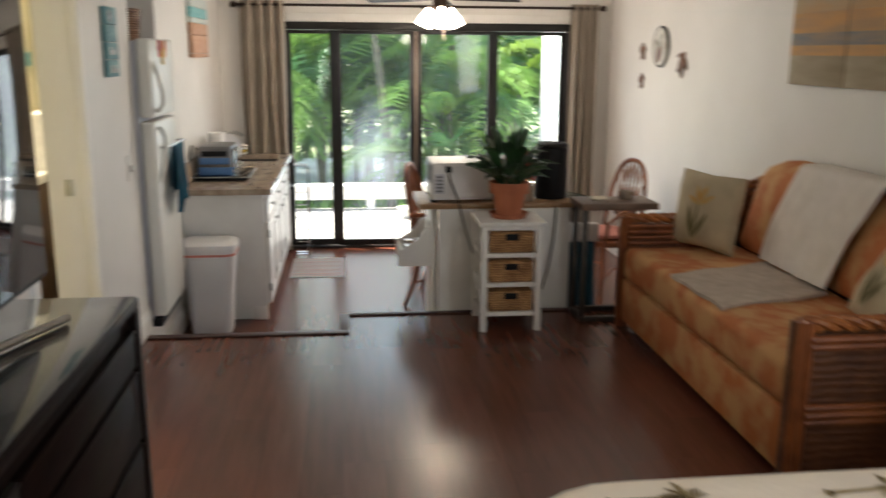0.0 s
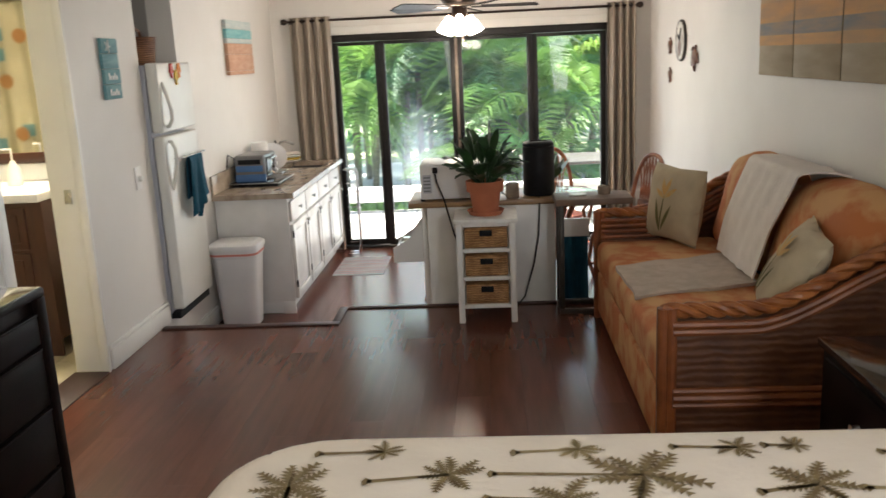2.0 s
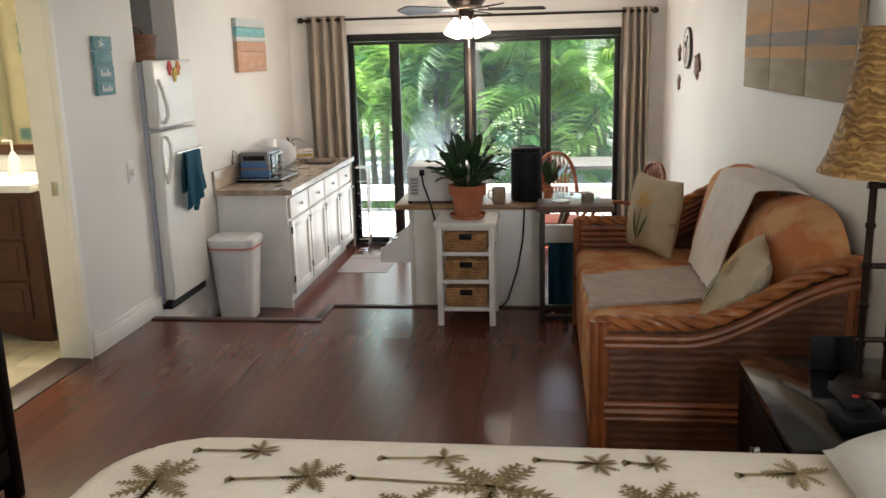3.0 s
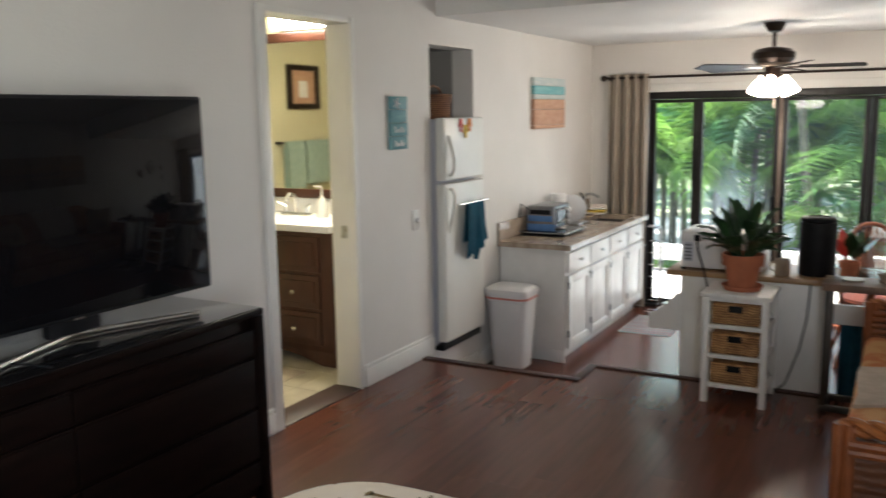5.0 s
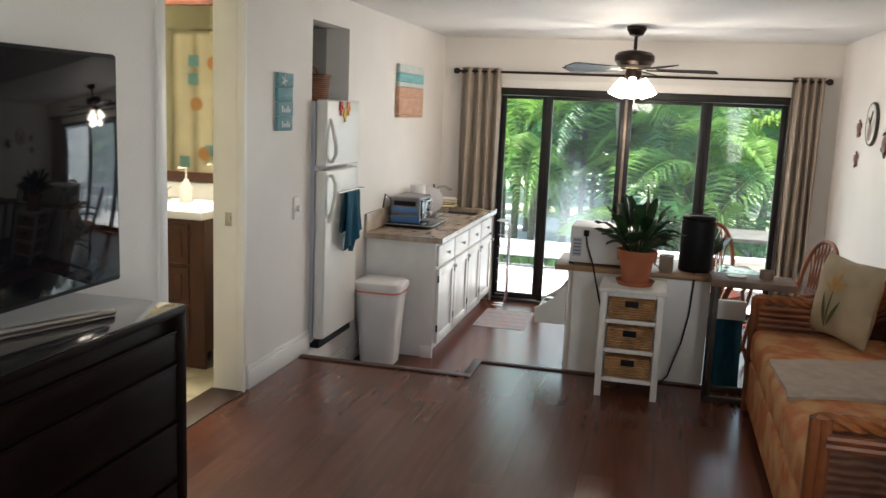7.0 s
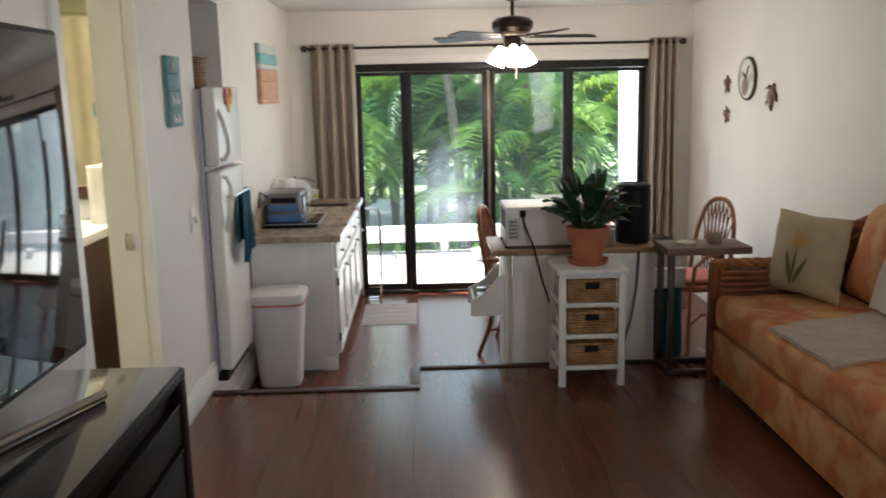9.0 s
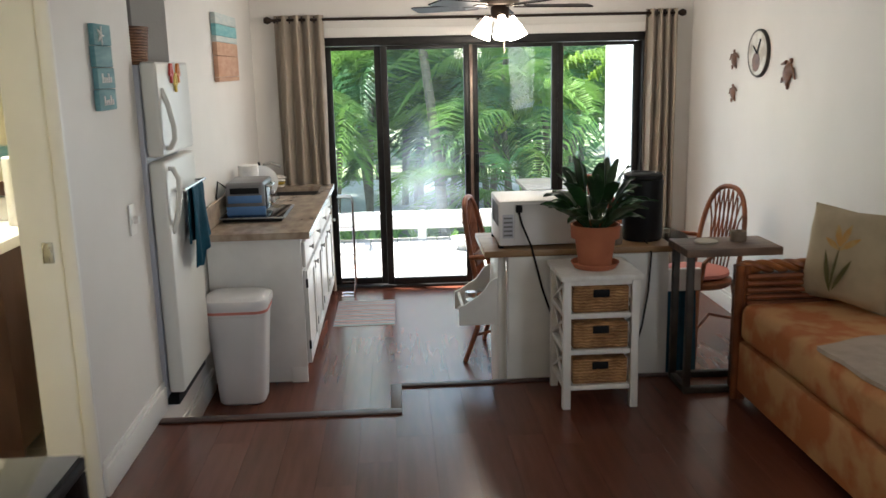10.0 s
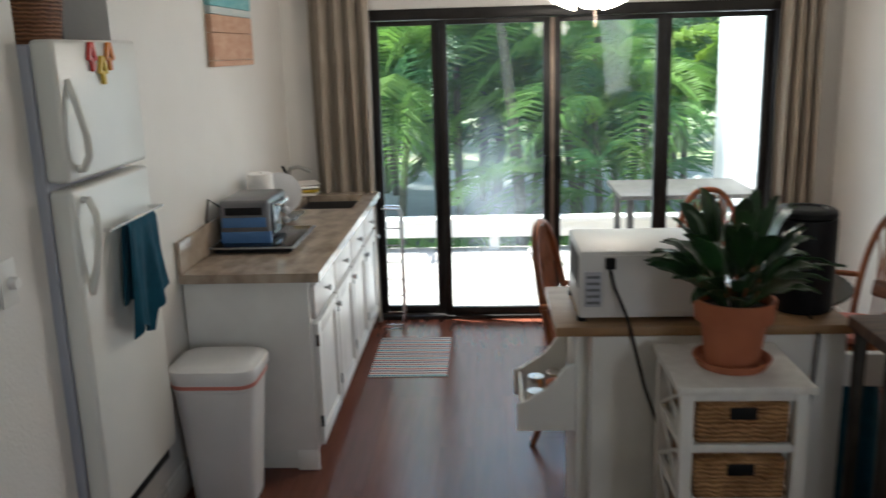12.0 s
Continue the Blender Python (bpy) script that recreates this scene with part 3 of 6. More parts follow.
def frond_mesh(name, length, leaflets, droop, leaf, material, width=0.018):
    """A feather palm leaf along +x from the origin, arching up and over, its leaflets narrow folded blades."""
    bm = bmesh.new()
    rnd = random.Random(len(name) * 13 + leaflets)
    pts = []
    for i in range(13):
        u = i / 12
        pts.append(Vector((length * u * (1 - 0.16 * droop * u), 0, length * (0.42 * u - droop * 0.62 * u * u))))
    tube(pts, 0.010, 5, bm, 0.003)
    for s in (-1, 1):
        for k in range(leaflets):
            u = 0.16 + 0.83 * k / (leaflets - 1)
            i = min(int(u * 12), 11)
            p = pts[i].lerp(pts[i + 1], u * 12 - i)
            size = leaf * (0.45 + 0.9 * math.sin(math.pi * min(u * 0.9 + 0.12, 1))) * rnd.uniform(0.85, 1.1)
            out = Vector((0.62 + 0.5 * u, s * (1.0 - 0.45 * u), rnd.uniform(0.05, 0.30))).normalized()
            tip = p + out * size + Vector((0, 0, -0.30 * size * droop))
            mid = p + out * size * 0.5 + Vector((0, 0, 0.03 * size))
            w = Vector((width * rnd.uniform(0.8, 1.1), 0, 0))
            a, b, c, d, e = (bm.verts.new(q) for q in (p, mid - w + Vector((0, 0, -0.008)), mid + Vector((0, 0, 0.008)), mid + w, tip))
            bm.faces.new((a, b, c)), bm.faces.new((a, c, d)), bm.faces.new((c, b, e)), bm.faces.new((d, c, e))
    me = bpy.data.meshes.new(name)
    bm.to_mesh(me)
    bm.free()
    me.materials.append(material)
    return me


FRONDS = [frond_mesh("frond_a", 2.1, 44, 0.9, 0.50, PALM), frond_mesh("frond_bb", 1.8, 40, 1.2, 0.44, PALM), frond_mesh("frond_ccc", 2.4, 46, 0.75, 0.54, PALM), frond_mesh("frond_dddd", 1.7, 38, 1.0, 0.48, PALM_DARK)]
LIME = frond_mesh("frond_lime_e", 1.9, 26, 0.9, 0.5, PALM_LIME, 0.04)


def palm(x, y, height, stems, seed, fronds=11, lime=False, label="clumping palm with arching feathery green fronds"):
    rnd = random.Random(seed)
    t = thing("palm_tree", (x, y, -0.62), label, "palm tree", "garden palms")
    for s in range(stems):
        a = rnd.uniform(0, 6.28)
        bx, by = x + 0.16 * math.cos(a) * min(s, 1) * 1.6, y + 0.16 * math.sin(a) * min(s, 1) * 1.6
        h = height * rnd.uniform(0.6, 1.0) if s else height
        lean = (rnd.uniform(-0.12, 0.12) * h, rnd.uniform(-0.1, 0.1) * h)
        pts = [(bx + lean[0] * (k / 14) ** 1.5, by + lean[1] * (k / 14) ** 1.5, -0.63 + h * k / 14) for k in range(15)]
        trunk = tube(pts, 0.075 if stems == 1 else 0.05, 9, None, 0.04)
        for k in range(1, int(h / 0.14)):
            u = k * 0.14 / h * 14
            i = min(int(u), 13)
            p = Vector(pts[i]).lerp(Vector(pts[i + 1]), u - i)
            r = (0.075 if stems == 1 else 0.05) * (1 - 0.45 * u / 14)
            lathe([(r * 0.98, -0.012), (r * 1.12, 0), (r * 0.98, 0.012)], p, 9, trunk)
        part("trunk", trunk, TRUNK, t)
        top = Vector(pts[-1])
        for k in range(fronds):
            me = LIME if lime and k % 2 else rnd.choice(FRONDS)
            f = new("frond", me)
            f.parent = t
            f.matrix_parent_inverse = Matrix.Translation(-t.location)
            sc = rnd.uniform(0.75, 1.1)
            f.matrix_basis = Matrix.Translation(top) @ Euler((rnd.uniform(-0.4, 0.4), rnd.uniform(-0.75, 0.30), 6.28 * k / fronds + rnd.uniform(-0.35, 0.35))).to_matrix().to_4x4() @ Matrix.Scale(sc, 4)
    return t


for k, (px, py, h, st, lime) in enumerate((
        (-0.95, 12.0, 1.4, 3, False), (0.75, 12.9, 2.2, 3, False), (1.45, 11.6, 3.4, 1, False), (2.15, 12.6, 2.2, 3, False), (3.0, 12.8, 1.9, 2, True), (0.1, 12.3, 1.6, 2, False), (1.9, 14.0, 1.5, 3, False),
        (4.2, 13.6, 2.8, 2, False), (-2.2, 13.2, 2.2, 3, False), (1.2, 14.6, 2.6, 4, False), (3.4, 14.0, 1.6, 3, False), (-0.9, 14.2, 2.0, 3, False), (2.9, 14.8, 3.0, 3, False), (-0.4, 15.2, 3.2, 3, False),
        (5.4, 15.4, 3.4, 3, False), (-3.8, 15.6, 3.4, 3, False), (2.0, 17.2, 3.8, 3, True), (0.3, 17.8, 3.6, 3, False), (4.2, 17.6, 3.8, 3, False), (-2.0, 18.0, 3.8, 3, False), (6.9, 18.2, 4.0, 3, False), (-5.2, 18.6, 4.0, 3, False),
        (-0.3, 13.4, 3.6, 2, False), (2.45, 11.7, 0.5, 1, False))):
    palm(px, py, h, st, 50 + k, 11, lime)


def thicket():
    """The woods behind the garden: thousands of broad leaves in uneven clumps."""
    rnd = random.Random(9)
    verts, faces = [], []
    for c in range(190):
        a = rnd.uniform(-1, 1)
        cx, cy, cz = 1.5 + a * 13, 20 + rnd.uniform(0, 4) + a * a * 2, rnd.uniform(-0.2, 6.0)
        rad = rnd.uniform(0.5, 1.1)
        for k in range(75):
            d = Vector((rnd.gauss(0, 1), rnd.gauss(0, 1), rnd.gauss(0, 0.8)))
            p = Vector((cx, cy, cz)) + d * rad * 0.55
            q = Euler((rnd.uniform(-1, 1), rnd.uniform(-1, 1), rnd.uniform(0, 6.28))).to_matrix()
            s = rnd.uniform(0.10, 0.24)
            n = len(verts)
            for o in ((-s, 0, 0), (0, s * 0.42, 0.02), (s, 0, -0.03), (0, -s * 0.42, 0.02)):
                verts.append(p + q @ Vector(o))
            faces.append((n, n + 1, n + 2, n + 3))
    me = bpy.data.meshes.new("thicket")
    me.from_pydata([tuple(v) for v in verts], [], faces)
    me.materials.append(PALM_DARK)
    return tagged(new("thicket", me), "dense green woodland foliage behind the garden", "foliage", kind="stuff")


thicket()


def undergrowth():
    """Low broad leaves along the deck's edge."""
    rnd = random.Random(19)
    verts, faces = [], []
    for c in range(90):
        cx, cy = rnd.uniform(-3, 3.2), rnd.uniform(10.8, 12.2)
        for k in range(14):
            az, ln, ti = rnd.uniform(0, 6.28), rnd.uniform(0.15, 0.38), rnd.uniform(0.3, 1.2)
            d = Vector((math.cos(az) * math.cos(ti), math.sin(az) * math.cos(ti), math.sin(ti)))
            s = Vector((-math.sin(az), math.cos(az), 0)) * ln * 0.13
            p = Vector((cx, cy, -0.62))
            n = len(verts)
            verts += [p, p + d * ln * 0.55 + s, p + d * ln + Vector((0, 0, -0.1 * ln)), p + d * ln * 0.55 - s]
            faces.append((n, n + 1, n + 2, n + 3))
    me = bpy.data.meshes.new("undergrowth")
    me.from_pydata([tuple(v) for v in verts], [], faces)
    me.materials.append(PALM)
    return tagged(new("undergrowth", me), "low green ground cover beside the deck", "foliage", kind="stuff")


undergrowth()

# ---- kitchen ----
CX, CY0, CZ = 0.372, 6.06, 0.597          # cabinet front, its near end, counter top
base = thing("base_cabinet", (0.1, 7.0, ZK), "white painted base cabinet run with panel doors", "cabinet")
part("body", box(XL + 0.01, CY0, ZK + 0.09, CX - 0.02, 7.435, CZ - 0.04, 0.003), CAB, base)
part("sink_floor", box(XL + 0.01, 7.435, ZK + 0.09, CX - 0.04, 7.945, CZ - 0.19), CAB, base)
part("sink_front", box(CX - 0.038, 7.435, ZK + 0.09, CX - 0.02, 7.945, CZ - 0.04), CAB, base)
part("sink_back", box(XL + 0.01, 7.435, CZ - 0.188, -0.035, 7.945, CZ - 0.04), CAB, base)
part("end_body", box(XL + 0.01, 7.945, ZK + 0.09, CX - 0.02, 8.02, CZ - 0.04), CAB, base)
part("kickboard", box(XL + 0.01, CY0 + 0.02, ZK, CX - 0.075, 8.0, ZK + 0.09), CAB, base)
part("end_foot", box(CX - 0.11, CY0, ZK, CX - 0.02, CY0 + 0.02, ZK + 0.091, 0.002), CAB, base)
cuts = [6.075, 6.56, 7.04, 7.52, 8.0]
for a, b in zip(cuts, cuts[1:]):
    y0, y1 = a + 0.012, b - 0.012
    d = part("drawer_front", box(CX - 0.02, y0, 0.385, CX + 0.001, y1, 0.53, 0.006), CAB, base)
    part("pull", lathe([(0.006, 0), (0.006, 0.014), (0.014, 0.018), (0.013, 0.028), (0, 0.031)], (CX, (y0 + y1) / 2, 0.458), 10, m=pose(0, 0, 0, 0, 90, 0)), STEEL, d, "small dark metal knob")
    d = part("door", box(CX - 0.02, y0, ZK + 0.105, CX - 0.004, y1, 0.365, 0.004), CAB, base)
    st = bmesh.new()
    for q in ((y0, ZK + 0.105, y0 + 0.06, 0.365), (y1 - 0.06, ZK + 0.105, y1, 0.365), (y0 + 0.06, ZK + 0.105, y1 - 0.06, ZK + 0.165), (y0 + 0.06, 0.305, y1 - 0.06, 0.365)):
        box(CX - 0.0038, q[0], q[1], CX + 0.006, q[2], q[3], bev=0.003, bm=st)
    part("door_rail", st, CAB, d)
    part("pull", lathe([(0.006, 0), (0.006, 0.014), (0.014, 0.018), (0.013, 0.028), (0, 0.031)], (CX + 0.006, y1 - 0.035, 0.325), 10, m=pose(0, 0, 0, 0, 90, 0)), STEEL, d, "small dark metal knob")
    for zz in (-0.09, 0.27):
        part("hinge", box(CX - 0.004, y0 - 0.008, zz, CX + 0.008, y0 + 0.004, zz + 0.05, 0.002), BLACK, d, "dark hinge")
wt = thing("worktop", (0.1, 7.0, CZ - 0.038), "polished beige and brown granite worktop", "worktop")
for b in ((XL + 0.003, CY0 - 0.03, CZ - 0.038, CX + 0.035, 7.46, CZ), (XL + 0.003, 7.46, CZ - 0.038, -0.02, 8.035, CZ), (0.32, 7.46, CZ - 0.038, CX + 0.035, 8.035, CZ), (-0.02, 7.92, CZ - 0.038, 0.32, 8.035, CZ)):
    part("slab", box(*b), GRANITE, wt)
part("backsplash", box(XL + 0.003, CY0 - 0.03, CZ + 0.002, XL + 0.022, 8.03, CZ + 0.135, 0.003), GRANITE, None, "beige granite backsplash strip against the wall", category="backsplash")
sink = thing("kitchen_sink", (0.15, 7.7, CZ - 0.14), "undermount stainless steel sink in the worktop", "sink")
sk = bmesh.new()
for b in ((-0.03, 7.45, CZ - 0.17, 0.33, 7.93, CZ - 0.16), (-0.03, 7.45, CZ - 0.16, -0.022, 7.93, CZ - 0.039), (0.322, 7.45, CZ - 0.16, 0.33, 7.93, CZ - 0.039), (-0.022, 7.45, CZ - 0.16, 0.322, 7.458, CZ - 0.039), (-0.022, 7.922, CZ - 0.16, 0.322, 7.93, CZ - 0.039)):
    box(*b, bm=sk)
part("basin", sk, mat("dull_sink_steel", (0.05, 0.045, 0.042), (0.035, 0.032, 0.03), rough=0.6), sink)
part("drain", lathe([(0, 0), (0.04, 0), (0.045, 0.004), (0.03, 0.006), (0, 0.003)], (0.15, 7.7, CZ - 0.159), 16), CHROME, sink)
tap = thing("kitchen_tap", (-0.09, 7.7, CZ), "dark metal kitchen tap", "tap")
part("spout", tube([(-0.09, 7.7, CZ), (-0.09, 7.7, CZ + 0.16), (-0.07, 7.7, CZ + 0.20), (-0.02, 7.7, CZ + 0.21), (0.05, 7.7, CZ + 0.18)], 0.012, 10), STEEL, tap)
part("lever", tube([(-0.09, 7.7, CZ + 0.15), (-0.10, 7.64, CZ + 0.22)], 0.008, 8), BLACK, tap)

fridge = thing("refrigerator", (-0.45, 5.36, 0.0), "white top-freezer refrigerator set into a recess", "refrigerator")
FX, FY0, FY1 = -0.085, 5.085, 5.645
# body coloured darker than the doors for its shaded side
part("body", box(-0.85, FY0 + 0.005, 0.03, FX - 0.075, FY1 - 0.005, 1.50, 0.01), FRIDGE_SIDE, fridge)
part("freezer_door", box(FX - 0.07, FY0, 1.115, FX, FY1, 1.512, 0.014, seg=3), [FRIDGE], fridge)
part("main_door", box(FX - 0.07, FY0, 0.06, FX, FY1, 1.095, 0.014, seg=3), [FRIDGE], fridge)
for z0, z1 in ((1.15, 1.40), (0.78, 1.06)):
    a, b = (z1, z0) if z0 > 1.1 else (z0, z1)
    part("handle", tube([(FX - 0.002, FY0 + 0.055, a), (FX + 0.022, FY0 + 0.05, a + (b - a) * 0.25), (FX + 0.04, FY0 + 0.055, a + (b - a) * 0.62), (FX + 0.04, FY0 + 0.055, a + (b - a) * 0.85), (FX + 0.018, FY0 + 0.06, b), (FX - 0.004, FY0 + 0.06, b)], 0.012, 10), FRIDGE, fridge, "curved white handle")
part("grille", box(-0.82, FY0 + 0.01, 0.0, FX - 0.03, FY1 - 0.01, 0.045, 0.004), BLACK, fridge, "black toe grille")
part("towel_bar", tube([(FX, FY0 + 0.12, 0.955), (FX + 0.045, FY0 + 0.12, 0.958), (FX + 0.045, FY1 - 0.03, 0.958), (FX, FY1 - 0.03, 0.955)], 0.006, 8), CHROME, fridge, "chrome stick-on towel bar")
for yy, zz, m in ((5.30, 1.46, RED), (5.42, 1.46, ORANGE), (5.365, 1.42, YELLOW)):
    c = thing("magnet_clip", (FX, yy, zz), "small bright clothespin magnet on the refrigerator", "magnet", "fridge magnets")
    part("clip_arm", box(FX + 0.001, yy - 0.022, zz - 0.01, FX + 0.012, yy - 0.006, zz + 0.045, 0.003, turn=pose(0, 0, 0, -18, 0, 0)), m, c)
    part("clip_arm", box(FX + 0.001, yy + 0.006, zz - 0.01, FX + 0.012, yy + 0.022, zz + 0.045, 0.003, turn=pose(0, 0, 0, 18, 0, 0)), m, c)
    part("clip_jaw", box(FX + 0.001, yy - 0.010, zz - 0.04, FX + 0.012, yy + 0.010, zz + 0.0, 0.003), m, c)


def dish_towel(u, v):
    """Cloth folded over the bar: its front falls longer and spreads towards the hem."""
    fall = abs(v - 0.5) * 2
    over = math.cos(math.pi * max(0, min(1, (v - 0.46) / 0.08)))
    x = FX + 0.045 + 0.013 * over + (0.016 * math.sin(u * 11 + v * 2) + 0.012 * math.sin(u * 23)) * fall * (1 if v < 0.5 else 0.3)
    y = 5.31 + 0.215 * u + fall * (0.14 * u - 0.055)
    drop = (0.37 - 0.07 * (u > 0.55) - 0.03 * math.sin(u * 9)) if v < 0.5 else 0.26
    return (x, y, 0.963 - fall * drop)


part("dish_towel", grid(dish_towel, 30, 34, thick=0.004), TEAL, None, "dark teal dish towel hung over the refrigerator bar", sharp=80, category="towel")
bk = thing("wicker_basket", (-0.30, 5.30, 1.512), "brown wicker basket on top of the refrigerator", "basket")
part("body", lathe([(0.0, 0.0), (0.115, 0.0), (0.135, 0.15), (0.138, 0.16), (0.128, 0.16), (0.108, 0.012), (0, 0.012)], (-0.28, 5.30, 1.502), 4 * 7, m=Matrix.Diagonal((0.85, 1.15, 1, 1))), BASKET, bk)
part("handle", tube([(-0.28, 5.20, 1.65), (-0.28, 5.22, 1.70), (-0.28, 5.30, 1.72), (-0.28, 5.38, 1.70), (-0.28, 5.40, 1.65)], 0.008, 8), BASKET, bk)

bin_ = thing("waste_bin", (0.05, 5.87, ZK), "white plastic waste bin with a pink band", "waste bin")


def rounded(cx, cy, z, wx, wy, r, n=6):
    """A ring of points round a rectangle with rounded corners."""
    pts = []
    for qx, qy, a0 in ((1, 1, 0), (-1, 1, 90), (-1, -1, 180), (1, -1, 270)):
        for i in range(n + 1):
            a = radians(a0 + 90 * i / n)
            pts.append((cx + qx * (wx / 2 - r) + r * math.cos(a), cy + qy * (wy / 2 - r) + r * math.sin(a), z))
    return pts


def loft(rings):
    """A closed skin over rings of equal count, capped at both ends."""
    bm = bmesh.new()
    vs = [[bm.verts.new(p) for p in ring] for ring in rings]
    for a, b in zip(vs, vs[1:]):
        for i in range(len(a)):
            bm.faces.new((a[i], a[(i + 1) % len(a)], b[(i + 1) % len(a)], b[i]))
    bm.faces.new(vs[0][::-1])
    bm.faces.new(vs[-1])
    return bm


BNX, BNY = 0.03, 5.85
part("tub", loft([rounded(BNX, BNY, ZK + dz, wx, wy, rr) for dz, wx, wy, rr in ((0.0, 0.225, 0.185, 0.05), (0.012, 0.245, 0.205, 0.055), (0.30, 0.285, 0.24, 0.06), (0.495, 0.315, 0.265, 0.065), (0.50, 0.325, 0.275, 0.065), (0.545, 0.328, 0.278, 0.065))]), WHITE, bin_)
part("band", loft([rounded(BNX, BNY, ZK + dz, 0.332, 0.282, 0.066) for dz in (0.512, 0.526)]), PINK, bin_, "pink band under the lid")
part("lid", loft([rounded(BNX, BNY, ZK + dz, wx, wy, rr) for dz, wx, wy, rr in ((0.546, 0.345, 0.295, 0.07), (0.572, 0.347, 0.297, 0.07), (0.582, 0.338, 0.288, 0.068), (0.585, 0.31, 0.26, 0.06), (0.592, 0.295, 0.245, 0.055), (0.597, 0.25, 0.20, 0.05))]), WHITE, bin_)

# ---- half wall and what stands on it ----
PZ = 0.60
hw = thing("half_wall_counter", (1.75, 5.4, ZK), "white half wall with a wooden counter top", "counter")
part("panel", box(1.395, 5.228, ZK, 2.15, 5.30, PZ - 0.002, 0.003), CAB, hw)
part("end_panel", box(1.355, 5.302, ZK, 1.395, 5.62, PZ - 0.002, 0.003), CAB, hw)
part("side_panel", box(2.10, 5.30, ZK, 2.15, 5.62, PZ - 0.002, 0.003), CAB, hw)
part("counter_top", box(1.285, 5.222, PZ, 2.17, 5.68, PZ + 0.03, 0.004), BUTCHER, hw, "honey brown wooden counter top")
TOP = PZ + 0.031
VENT = mat("vent_shadow", (0.20, 0.20, 0.21), (0.15, 0.15, 0.16), rough=0.7)
mw = thing("microwave", (1.58, 5.45, TOP), "white microwave oven turned with its back outward", "microwave")
part("case", box(1.36, 5.27, TOP + 0.012, 1.80, 5.60, TOP + 0.222, 0.008), WHITE, mw)
part("back_panel", box(1.43, 5.262, TOP + 0.03, 1.785, 5.2715, TOP + 0.21, 0.004), WHITE, mw)
part("vent", box(1.375, 5.262, TOP + 0.05, 1.425, 5.2715, TOP + 0.16, 0.002), FRIDGE_SIDE, mw, "grey vent grille")
for k in range(5):
    part("vent_slot", box(1.38, 5.259, TOP + 0.06 + k * 0.02, 1.42, 5.2625, TOP + 0.068 + k * 0.02), VENT, mw)
for k in range(7):
    part("side_slot", box(1.3575, 5.30 + k * 0.035, TOP + 0.10, 1.3605, 5.318 + k * 0.035, TOP + 0.20), VENT, mw)
for xx in (1.37, 1.77):
    for yy in (5.29, 5.57):
        part("foot", lathe([(0, 0), (0.014, 0), (0.014, 0.013), (0, 0.013)], (xx, yy, TOP), 10), BLACK, mw)
part("plug", box(1.435, 5.245, TOP + 0.17, 1.465, 5.263, TOP + 0.205, 0.005), BLACK, mw)
part("cord", tube([(1.45, 5.25, TOP + 0.17), (1.46, 5.235, TOP + 0.12), (1.50, 5.21, TOP + 0.02), (1.55, 5.205, 0.45), (1.60, 5.20, 0.30), (1.62, 5.20, 0.05)], 0.005, 7), BLACK, mw, "black power cord")
sp = thing("black_purifier", (2.03, 5.42, TOP), "tall round black appliance with a ridged lid", "appliance")
part("body", lathe([(0, 0), (0.090, 0), (0.095, 0.008), (0.095, 0.285), (0.092, 0.292), (0, 0.277)], (2.068, 5.40, TOP), 36), BLACK, sp)
part("lid", lathe([(0, 0.292), (0.088, 0.292), (0.094, 0.299), (0.092, 0.312), (0.082, 0.320), (0.06, 0.322), (0.055, 0.316), (0, 0.316)], (2.068, 5.40, TOP), 36), BLACK, sp)
part("cord", tube([(2.06, 5.31, TOP + 0.01), (2.06, 5.212, TOP - 0.03), (2.05, 5.21, 0.42), (2.02, 5.20, 0.25), (1.98, 5.19, 0.12), (1.96, 5.16, 0.06), (1.92, 5.10, 0.03)], 0.0045, 7), BLACK, sp, "thin black power cord")
mug = thing("mug", (1.90, 5.32, TOP), "dark patterned ceramic mug", "mug")
part("cup", lathe([(0, 0), (0.036, 0), (0.040, 0.006), (0.040, 0.09), (0.036, 0.09), (0.035, 0.01), (0, 0.01)], (1.905, 5.30, TOP), 20), GRANITE, mug)
part("handle", tube([(1.868, 5.29, TOP + 0.075), (1.845, 5.285, TOP + 0.07), (1.842, 5.285, TOP + 0.035), (1.868, 5.29, TOP + 0.02)], 0.005, 8), GRANITE, mug)


